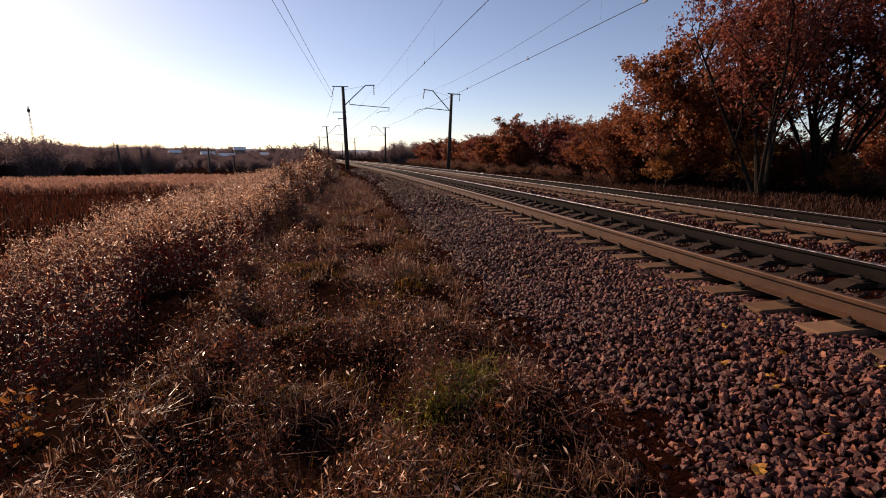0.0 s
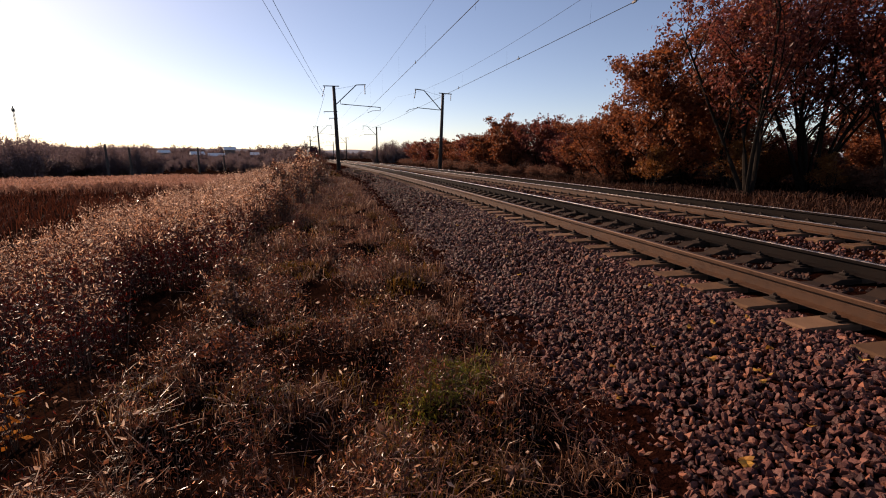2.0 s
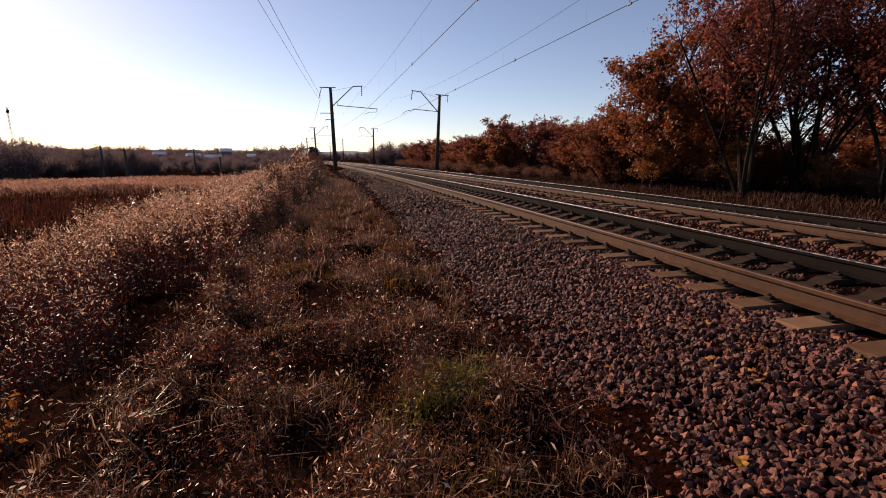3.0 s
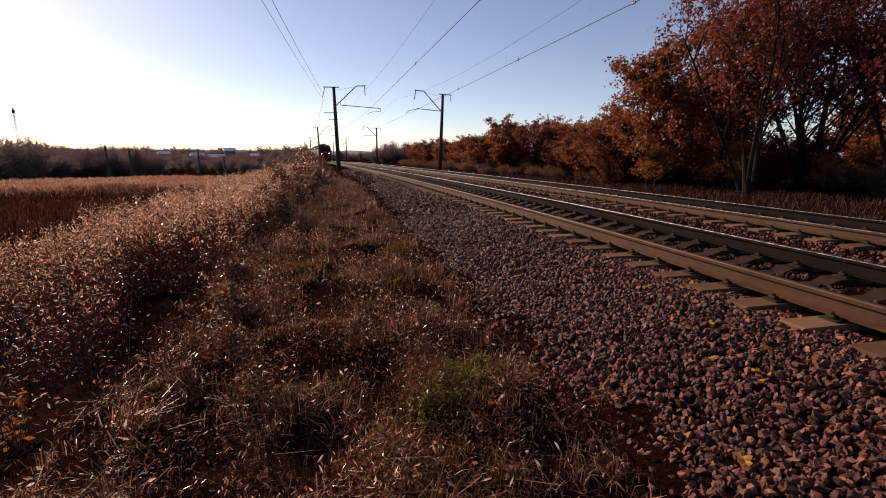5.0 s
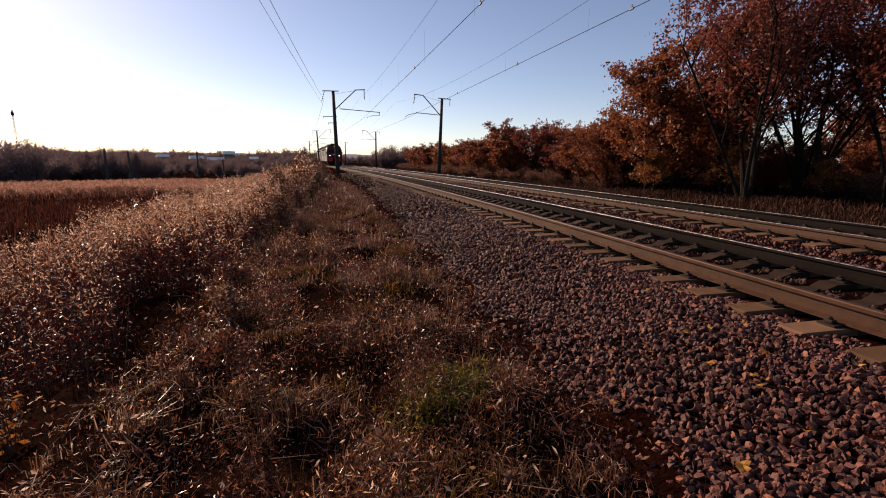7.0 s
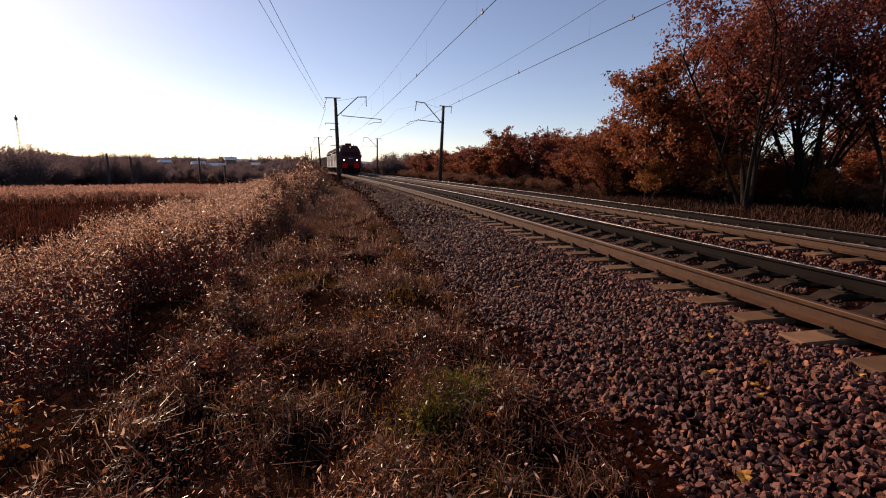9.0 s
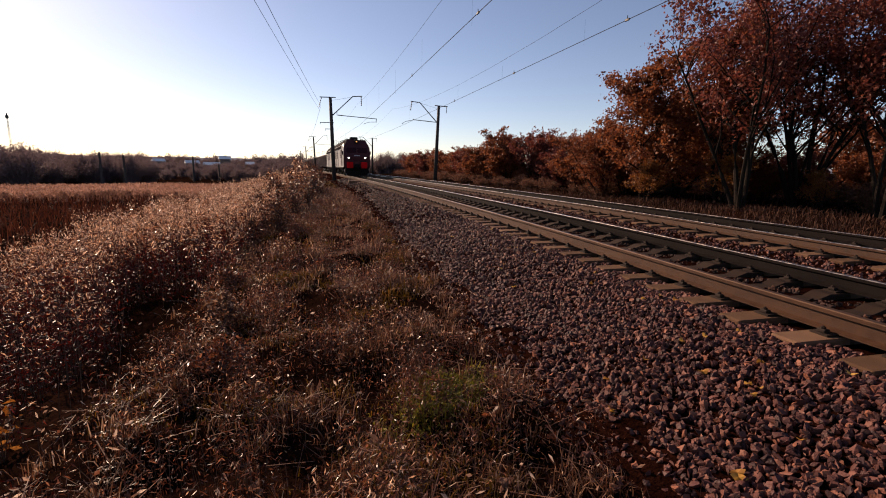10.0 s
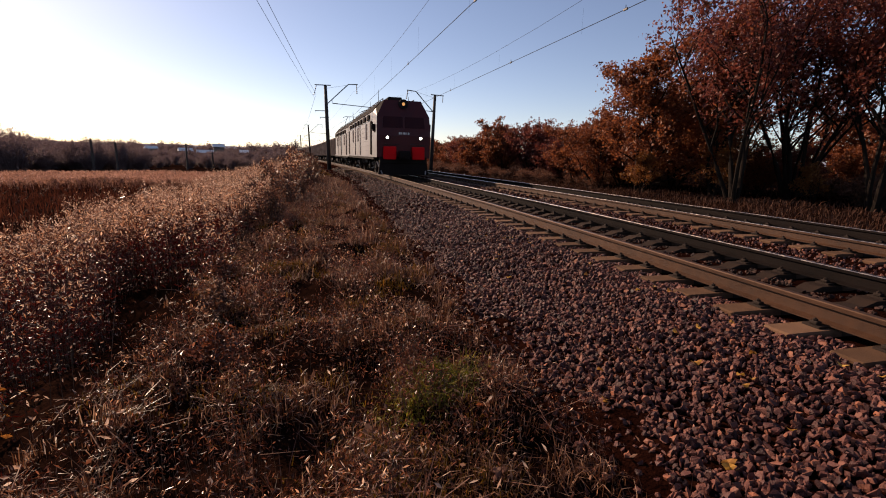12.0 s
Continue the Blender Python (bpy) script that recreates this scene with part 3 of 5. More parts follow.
def build_loco(front):
    """One section of the electric locomotive; its cab looks along -y."""
    loco = thing("locomotive", "red-fronted electric locomotive with light grey ribbed sides on the track" if front
                 else "rear section of the electric locomotive with light grey ribbed sides", "locomotive", group="train")
    w, hl = 1.59, LOCO / 2
    cross = [(-w, 0.85), (-w, 3.5), (-1.42, 3.72), (-1.1, 4.1), (1.1, 4.1), (1.42, 3.72), (w, 3.5), (w, 0.85)]
    y0 = -hl + 1.5 if front else -hl
    part("body", prism(bm_new(), cross, y0, hl), side_paint, loco)
    bm = bm_new()
    prism(bm, [(-1.61, 3.53), (-1.45, 3.75), (-1.12, 4.15), (1.12, 4.15), (1.45, 3.75), (1.61, 3.53)], y0 + 0.05, hl - 0.05)
    part("roof", bm, roof_paint, loco)
    # ribs on the sides
    for s in (-1, 1):
        for z in (1.25, 1.55, 1.85, 2.15, 2.45, 2.75, 3.05):
            bm = bm_new()
            box(bm, s * w - 0.02, y0 + 0.4, z, s * w + 0.02, hl - 0.4, z + 0.07)
            part("side_rib", bm, side_paint, loco)
        for y, wid, z0, z1, nm in ((-hl + 2.3, 0.62, 1.0, 3.0, "cab_door"), (-hl + 4.6, 0.7, 1.95, 2.95, "side_window"), (-hl + 8.2, 0.12, 0.95, 3.4, "panel_joint"),
                                   (-hl + 9.8, 0.8, 1.95, 2.95, "side_window"), (-hl + 11.6, 0.14, 0.95, 3.4, "panel_joint"), (-hl + 13.4, 0.8, 1.95, 2.95, "side_window"), (hl - 0.6, 0.55, 1.0, 3.0, "end_door")):
            bm = bm_new()
            box(bm, s * (w + 0.02) - 0.025, y - wid / 2, z0, s * (w + 0.02) + 0.025, y + wid / 2, z1, 0.01)
            part(nm, bm, dark_glass if "window" in nm else (black_paint if nm == "panel_joint" else roof_paint), loco)
        for k in range(7):
            y = -hl + 2.8 + k * 2.0
            bm = bm_new()
            box(bm, s * w - 0.1, y, 3.1, s * w + 0.02, y + 0.95, 3.42, 0.02)
            part("air_grille", bm, roof_paint, loco)
        bm = bm_new()
        box(bm, s * w - 0.06, -hl + 0.9, 0.72, s * w, hl - 0.2, 0.86)
        part("sill", bm, black_paint, loco)
    if front:
        # cab nose: lofted from the body to a raked face with chamfered top corners
        bm = bm_new()
        back = [bm.verts.new((x, y0, z)) for x, z in cross]
        face = [(-1.57, -hl + 0.1, 0.85), (-1.59, -hl, 2.1), (-1.55, -hl + 0.2, 3.2), (-1.08, -hl + 0.45, 4.12), (1.08, -hl + 0.45, 4.12), (1.55, -hl + 0.2, 3.2), (1.59, -hl, 2.1), (1.57, -hl + 0.1, 0.85)]
        fv = [bm.verts.new(v) for v in face]
        for k in range(8):
            bm.faces.new((back[k], back[(k + 1) % 8], fv[(k + 1) % 8], fv[k])).material_index = 1 if k in (0, 1, 5, 6) else 2 if k in (2, 3, 4) else 0
        bm.faces.new((fv[0], fv[1], fv[6], fv[7]))
        bm.faces.new((fv[1], fv[2], fv[5], fv[6]))
        bm.faces.new((fv[2], fv[3], fv[4], fv[5]))
        bmesh.ops.recalc_face_normals(bm, faces=bm.faces)
        cab = part("cab", bm, front_paint, loco, "dark red cab with chamfered top corners")
        cab.data.materials.append(side_paint)
        cab.data.materials.append(roof_paint)
        f = -hl

        def slab(name, mat, corners, lift=0.03, label=""):
            b = bm_new()
            lo = [b.verts.new(c) for c in corners]
            hi = [b.verts.new((c[0], c[1] - lift, c[2])) for c in corners]
            n = len(corners)
            b.faces.new(hi)
            b.faces.new(lo[::-1])
            for k in range(n):
                b.faces.new((lo[k], lo[(k + 1) % n], hi[(k + 1) % n], hi[k]))
            bmesh.ops.recalc_face_normals(b, faces=b.faces)
            return part(name, b, mat, loco, label)

        def yz(z):
            return f + 0.2 * (z - 2.1) / 1.1 + 0.005
        slab("windscreen", dark_glass, [(-1.25, yz(2.55), 2.55), (-1.2, yz(3.18), 3.18), (-0.06, yz(3.18), 3.18), (-0.06, yz(2.55), 2.55)], label="dark windscreen")
        slab("windscreen", dark_glass, [(0.06, yz(2.55), 2.55), (0.06, yz(3.18), 3.18), (1.2, yz(3.18), 3.18), (1.25, yz(2.55), 2.55)], label="dark windscreen")
        for s in (-1, 1):
            b = bm_new()
            box(b, s * 0.84 - 0.37, f - 0.16, 0.75, s * 0.84 + 0.37, f + 0.3, 1.48, 0.03)
            part("red_panel", b, red_paint, loco, "bright red square panel")
            b = bm_new()
            tube(b, [(s * 0.98, f + 0.2, 1.98), (s * 0.98, f - 0.1, 1.98)], [0.14, 0.125], 16)
            housing = part("lamp_housing", b, black_paint, loco, smooth=False)
            b = bm_new()
            tube(b, [(s * 0.98, f - 0.09, 1.98), (s * 0.98, f - 0.115, 1.98)], [0.08, 0.072], 16)
            part("lamp_lens", b, lamp_white, housing, "lit white lamp")
            b = bm_new()
            tube(b, [(s * 1.6, f + 0.75, 2.3), (s * 1.74, f + 0.7, 2.45), (s * 1.74, f + 0.7, 2.85)], 0.035, 6)
            box(b, s * 1.66 - 0.07, f + 0.62, 2.35, s * 1.66 + 0.07, f + 0.78, 2.75, 0.02)
            part("mirror", b, black_paint, loco)
            b = bm_new()
            tube(b, [(s * 1.2, f - 0.02, 1.6), (s * 0.35, f - 0.05, 1.62)], 0.02, 6)
            part("handrail", b, galvanised, loco)
            b = bm_new()
            tube(b, [(s * 1.5, f + 0.5, 0.85), (s * 1.28, f - 0.1, 0.15)], 0.035, 6)
            part("step_rail", b, side_paint, loco, "pale steel step rail")
        for k, wd in enumerate((0.1, 0.07, 0.1, 0.06, 0.1)):
            b = bm_new()
            box(b, -0.3 + k * 0.13, f + 0.015, 2.18, -0.3 + k * 0.13 + wd, f + 0.05, 2.3)
            part("lettering_bar", b, white_mark, loco)
        b = bm_new()
        tube(b, [(0, f + 0.9, 3.9), (0, f + 0.22, 3.9)], [0.3, 0.27], 20)
        hh = part("headlamp_housing", b, roof_paint, loco)
        b = bm_new()
        tube(b, [(0, f + 0.225, 3.9), (0, f + 0.2, 3.9)], [0.095, 0.08], 16)
        part("headlamp_lens", b, lamp_warm, hh, "lit warm headlamp")
        b = bm_new()
        box(b, -1.4, f + 0.0, 0.5, 1.4, f + 0.6, 0.9, 0.05)
        part("buffer_beam", b, black_paint, loco)
        b = bm_new()
        prism(b, [(-1.5, 0.12), (-1.4, 0.95), (1.4, 0.95), (1.5, 0.12)], f + 0.05, f + 0.2)
        part("snow_plough", b, black_paint, loco)
        b = bm_new()
        box(b, -0.28, f - 0.55, 0.72, 0.28, f + 0.2, 1.25, 0.06)
        box(b, -0.36, f - 0.62, 0.82, 0.05, f - 0.45, 1.2, 0.04)
        part("coupler", b, black_paint, loco)
    # roof equipment
    for k, (x, y, lx, ly, hz) in enumerate(((0, -5.2, 0.9, 1.3, 0.32), (-0.4, -2.6, 0.5, 0.8, 0.25), (0.4, 0.2, 0.6, 1.5, 0.36), (-0.2, 2.6, 0.9, 0.9, 0.28), (0.1, 6.6, 0.8, 1.2, 0.25))):
        b = bm_new()
        box(b, x - lx / 2, y - ly / 2, 4.1, x + lx / 2, y + ly / 2, 4.1 + hz * 1.5, 0.05)
        part("roof_box", b, roof_paint, loco)
    for x, y, top in ((-0.9, y0 + 2.4, 5.1), (-0.6, y0 + 8.5, 5.0), (0.7, y0 + 0.6, 4.55)):
        b = bm_new()
        tube(b, [(x, y, 4.08), (x, y, 4.3), (x, y, top)], [0.05, 0.02, 0.012], 6)
        part("roof_antenna", b, iron, loco)
    for s in (-1, 1):
        b = bm_new()
        tube(b, [(s * 0.95, y0 + 0.2, 4.32), (s * 0.95, hl - 0.3, 4.32)], 0.025, 6)
        for k in range(9):
            y = y0 + 0.3 + k * (LOCO - 2.2) / 8
            tube(b, [(s * 0.95, y, 4.08), (s * 0.95, y, 4.33)], 0.03, 6)
        part("roof_rail", b, iron, loco)
    b = bm_new()
    raised = not front
    top = 5.45 if raised else 4.6
    for s in (-1, 1):
        tube(b, [(s * 0.55, 4.6, 4.2), (s * 0.5, 6.0 if raised else 7.0, 4.25 + (top - 4.25) * 0.5), (s * 0.35, 4.9, top)], 0.03, 5)
    tube(b, [(-0.9, 4.9, top - 0.1), (-0.55, 4.9, top + 0.04), (0.55, 4.9, top + 0.04), (0.9, 4.9, top - 0.1)], 0.03, 5)
    tube(b, [(-0.6, 4.6, 4.22), (0.6, 4.6, 4.22)], 0.04, 5)
    part("pantograph", b, iron, loco, "raised pantograph" if raised else "folded pantograph")
    # bogies and wheels
    wheels = []
    for c in (-4.6, 4.6):
        b = bm_new()
        for s in (-1, 1):
            box(b, s * 1.08 - 0.09, c - 2.1, 0.5, s * 1.08 + 0.09, c + 2.1, 0.78, 0.04)
            for yy in (c - 1.45, c + 1.45):
                box(b, s * 1.15 - 0.12, yy - 0.22, 0.4, s * 1.15 + 0.12, yy + 0.22, 0.82, 0.04)
        box(b, -1.1, c - 0.3, 0.45, 1.1, c + 0.3, 0.75)
        part("bogie_frame", b, black_paint, loco)
        for yy in (c - 1.45, c + 1.45):
            wheels.append((part("wheelset", WHEELSET, None, loco, m=pose(0, yy, 0.625)), yy))
    b = bm_new()
    box(b, -1.2, -1.6, 0.35, 1.2, 1.6, 0.86, 0.05)
    part("battery_box", b, black_paint, loco)
    for ob in loco.children:
        if ob.name.split(".")[0] not in ("wheelset", "bogie_frame", "snow_plough", "step_rail"):
            ob.matrix_basis = pose(0, 0, 0.25)
    return loco, wheels


def build_wagon():
    """An open gondola wagon."""
    wagon = thing("gondola_wagon", "faded brown open gondola wagon coupled behind the locomotive", "wagon", group="train")
    hl, w = 6.45, 1.5
    for s in (-1, 1):
        b = bm_new()
        box(b, s * w - 0.03, -hl, 1.2, s * w + 0.03, hl, 3.35)
        part("side_wall", b, wagon_paint, wagon)
        for k in range(9):
            y = -hl + 0.12 + k * (2 * hl - 0.24) / 8
            b = bm_new()
            box(b, s * (w + 0.075) - 0.05, y - 0.07, 1.15, s * (w + 0.075) + 0.05, y + 0.07, 3.32, 0.012)
            part("rib", b, wagon_paint, wagon)
        b = bm_new()
        box(b, s * w - 0.08, -hl, 3.33, s * w + 0.08, hl, 3.45, 0.02)
        part("top_rail", b, wagon_paint, wagon)
        b = bm_new()
        box(b, -w, s * hl - 0.03, 1.2, w, s * hl + 0.03, 3.4)
        part("end_wall", b, wagon_paint, wagon)
    b = bm_new()
    box(b, -w, -hl, 1.1, w, hl, 1.22)
    box(b, -0.3, -hl - 0.6, 0.85, 0.3, hl + 0.6, 1.12)
    part("underframe", b, black_paint, wagon)
    for c in (-4.3, 4.3):
        b = bm_new()
        for s in (-1, 1):
            box(b, s * 1.05 - 0.08, c - 1.2, 0.4, s * 1.05 + 0.08, c + 1.2, 0.7, 0.05)
        box(b, -1.05, c - 0.25, 0.5, 1.05, c + 0.25, 1.1)
        part("bogie_frame", b, black_paint, wagon)
        for yy in (c - 0.92, c + 0.92):
            part("wheelset", WHEELSET, None, wagon, m=pose(0, yy, 0.475) @ Matrix.Scale(0.76, 4))
    return wagon


loco_a, wheels_a = build_loco(True)
loco_b, wheels_b = build_loco(False)
wagon_one = build_wagon()
VEHICLES = [(loco_a, LOCO / 2), (loco_b, LOCO * 1.5 + 0.3)]
for k in range(9):
    VEHICLES.append((wagon_one if k == 0 else copy_thing(wagon_one, pose(0, 0, 0)), LOCO * 2 + 1.2 + 6.9 + k * 13.9))


# ---- plants ----
rng = np.random.default_rng(7)


def unit(v):
    return v / np.maximum(np.linalg.norm(v, axis=1, keepdims=True), 1e-9)


def leaves(centres, length, width, up=0.2, r=rng):
    """Rhombic leaves with random directions: verts and faces."""
    n = len(centres)
    d = unit(r.normal(size=(n, 3)) + [0, 0, up])
    side = unit(np.cross(d, r.normal(size=(n, 3))))
    ln = (length * r.uniform(0.6, 1.4, n))[:, None]
    wd = (width * r.uniform(0.6, 1.4, n))[:, None]
    nrm = np.cross(d, side)
    v = np.stack([centres - d * ln / 2, centres + side * wd / 2 + nrm * wd * 0.12, centres + d * ln / 2, centres - side * wd / 2 + nrm * wd * 0.12], 1)
    return v.reshape(-1, 3), np.arange(n * 4).reshape(n, 4)


def blades(base, height, width, lean=0.35, r=rng):
    """Bent grass blades in two pieces each."""
    n = len(base)
    a = r.uniform(0, 2 * math.pi, n)
    out = np.stack([np.cos(a), np.sin(a), np.zeros(n)], 1)
    face = r.uniform(0, 2 * math.pi, n)
    side = np.stack([np.cos(face), np.sin(face), np.zeros(n)], 1)
    hgt = np.broadcast_to(height, n) * r.uniform(0.5, 1.25, n)
    bendy = np.abs(r.normal(0, lean, n)) * hgt
    w = np.broadcast_to(width, n)[:, None]
    up = np.array([0, 0, 1.0])
    mid = base + up * (hgt * 0.58)[:, None] + out * (bendy * 0.35)[:, None]
    tip = base + up * (hgt * np.clip(1 - lean * 0.3, 0.5, 1))[:, None] + out * bendy[:, None]
    v = np.stack([base - side * w, base + side * w, mid + side * w * 0.75, mid - side * w * 0.75, tip + side * w * 0.12, tip - side * w * 0.12], 1).reshape(-1, 3)
    k = np.arange(n)[:, None] * 6
    return v, np.concatenate([k + [0, 1, 2, 3], k + [3, 2, 4, 5]])


def heights(xy):
    return np.array([ground_z(float(x), float(y)) for x, y in xy])


# bare shaded hollows between the plants: x, y, half width, half length
HOLLOWS = ((-2.35, 6.7, 0.5, 2.3), (-1.5, 4.3, 0.22, 0.5), (-0.95, 3.9, 0.3, 0.55), (-1.0, 3.0, 0.22, 0.35), (-2.3, 3.1, 0.35, 0.4), (-0.2, 5.2, 0.3, 0.6), (0.3, 7.6, 0.35, 0.8))


def in_hollow(x, y):
    for cx, cy, hw, hl in HOLLOWS:
        a, b = x - cx, y - cy
        along, across = -0.33 * a + 0.94 * b, 0.94 * a + 0.33 * b
        if (along / hl) ** 2 + (across / hw) ** 2 < 0.6 + 0.8 * (noise.noise((x * 3, y * 3, 77)) * 0.5 + 0.5):
            return True
    return False


def scatter(n, x0, x1, y0, y1, keep=None, near=1.0):
    """Points over a stretch of ground, u being measured from the track's axis; near > 1 crowds them towards y0."""
    y = y0 + (y1 - y0) * rng.random(n) ** near
    u = rng.uniform(x0, x1, n)
    p = np.stack([np.array([axis(min(b, 260)) for b in y]) + u, y], 1)
    if keep is not None:
        p = p[[keep(a, b) > rng.random() for a, b in p]]
    p = p[[rng.random() < 0.15 or not in_hollow(a, b) for a, b in p]]
    # the hollows between the mounds are barer
    p = p[[b > 14 or not -7.5 < a - axis(b) < -3.3 or rng.random() < 0.75 + 1.5 * mound(a, b) for a, b in p]]
    return np.column_stack([p, heights(p)])


def stuff(name, pieces, mat, label, category):
    v, f, k = [], [], 0
    for a, b in pieces:
        v.append(a)
        f.append(b + k)
        k += len(a)
    ob = new(name, raw_mesh(name, np.concatenate(v), np.concatenate(f), mat))
    return tagged(ob, label, category, kind="stuff")


def patch(x, y, s=0.8, seed=0.0):
    return noise.noise((x * s, y * s, seed)) * 0.5 + 0.5


def build_path_grass():
    lit = lambda x, y: max(0.0, patch(x, y, 1.2) * 5.0 - 2.1)
    p = scatter(75000, -7.2, -2.9, 1.2, 9, lambda x, y: lit(x, y) * (1 if x - axis(y) > -4.9 else 0.5) * (1 if x - axis(y) < -3.5 else 0.7 * (patch(x, y, 2.0, 40) > 0.42)), 1.5)
    q = scatter(24000, -7.0, -3.2, 8, 62, lit, 1.6)
    back = scatter(42000, -10.5, -3.2, -8, 1.3, lit)
    stuff("dry_grass", [blades(p, 0.06, 0.0035, 1.1), blades(q, 0.08, 0.007, 0.9), blades(back, 0.08, 0.005, 1.0)], dry_grass, "short withered brown grass on the strip beside the ballast", "grass")
    dull = lambda x, y: max(0.0, patch(x, y, 1.1, 5) * 5.0 - 2.2)
    p = scatter(26000, -6.9, -3.5, 1.4, 9, dull, 1.4)
    q = scatter(24000, -6.6, -3.5, 5.5, 60, dull, 1.6)
    stuff("olive_grass", [blades(p, 0.08, 0.004, 0.9), blades(q, 0.14, 0.008, 0.8)], olive_grass, "dull olive grass tufts on the strip beside the ballast", "grass")
    tufts = scatter(1150, -7.0, -3.5, 1.3, 34, lambda x, y: max(0.05, 4.0 * patch(x, y, 1.0, 63) - 1.4), 1.5)
    k = 46
    c = np.repeat(tufts, k, 0)
    grown = 1 + np.clip(c[:, 1] - 4, 0, 20) * 0.1
    c[:, :2] += rng.normal(0, 0.055, (len(c), 2)) * grown[:, None]
    stuff("grass_tufts", [blades(c, np.repeat(rng.uniform(0.07, 0.22, len(tufts)), k) * np.sqrt(grown), 0.004 * grown, 0.8)], dry_grass, "bushy withered grass tufts on the strip beside the ballast", "grass")
    n = 2500
    a, d = rng.uniform(0, 6.28, n), rng.random(n) ** 0.6
    xy = np.stack([0.75 + 0.3 * d * np.cos(a) + 0.12 * rng.normal(size=n), 3.0 + 0.12 * d * np.sin(a) + 0.35 * d * np.cos(a) + 0.07 * rng.normal(size=n)], 1)
    c = np.column_stack([xy, heights(xy) + 0.13 * rng.random(n) ** 1.3 * (1 - 0.6 * d)])
    stuff("green_tuft", [leaves(c, 0.034, 0.013, 0.7), blades(np.column_stack([xy, heights(xy)])[::4], 0.12, 0.004, 0.8)], green_grass, "fresh green leafy tuft among the withered grass", "grass")
    p = scatter(4200, -7.0, -3.3, 1.2, 9, lambda x, y: max(0.05, 2.2 * patch(x, y, 1.6, 21) - 0.6), 1.5)
    p[:, 2] += rng.uniform(0.0, 0.07, len(p))
    stuff("leaf_litter", [leaves(p, 0.04, 0.024, 0.0)], weed_low, "curled brown fallen leaves in the grass", "leaf litter")
    # sparse near-white leaves added to paint sun glints over grass and weeds
    p = scatter(2300, -9.5, -3.2, 1.3, 10, None, 1.2)
    p[:, 2] += rng.uniform(0.03, 0.2, len(p))
    stuff("glint_leaves", [leaves(p, 0.05, 0.018, 0.2)], plume, "narrow pale leaves standing for sun glints in the withered grass", "leaf litter")
    p = scatter(900, -7.0, -3.3, 1.3, 9, None, 1.4)
    d = unit(np.column_stack([rng.normal(size=(len(p), 2)), rng.normal(0, 0.15, len(p))]))
    p[:, 2] += 0.03
    ln = rng.uniform(0.08, 0.3, len(p))[:, None]
    s = np.cross(d, [0, 0, 1.0]) * 0.003
    v = np.stack([p - s, p + s, p + d * ln + s + [0, 0, 0.03], p + d * ln - s + [0, 0, 0.03]], 1).reshape(-1, 3)
    stuff("straw", [(v, np.arange(len(v)).reshape(-1, 4))], reed, "pale broken straws lying in the grass", "straw")


def weeds(p, tall, leaf_len, per_plant, pale=0.72, plumes=12, r=rng):
    """Stems with withered leaves all the way up, and fluffy tops."""
    n = len(p)
    hgt = tall * r.uniform(0.6, 1.2, n)
    a = r.uniform(0, 6.28, n)
    tilt = np.stack([np.cos(a), np.sin(a), np.zeros(n)], 1) * (np.abs(r.normal(0, 0.11, n)) * hgt)[:, None]
    top = p + tilt + np.stack([np.zeros(n), np.zeros(n), hgt], 1)
    sd = np.stack([-np.sin(a * 3), np.cos(a * 3), np.zeros(n)], 1) * (leaf_len * 0.05)
    sv = np.stack([p - sd, p + sd, top + sd * 0.4, top - sd * 0.4], 1).reshape(-1, 3)
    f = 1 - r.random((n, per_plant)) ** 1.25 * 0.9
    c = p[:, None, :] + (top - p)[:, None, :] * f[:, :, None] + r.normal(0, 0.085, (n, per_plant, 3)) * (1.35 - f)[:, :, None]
    # leaves above this share of the height take the painted lit tone
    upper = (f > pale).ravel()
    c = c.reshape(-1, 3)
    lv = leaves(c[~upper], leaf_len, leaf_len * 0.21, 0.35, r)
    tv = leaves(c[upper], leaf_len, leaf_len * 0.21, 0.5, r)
    k = plumes
    c = np.repeat(top, k, 0) + r.normal(0, 1, (n * k, 3)) * [0.04, 0.04, 0.09]
    return (sv, np.arange(n * 4).reshape(n, 4)), lv, leaves(c, leaf_len * 0.6, leaf_len * 0.22, 0.9, r), tv


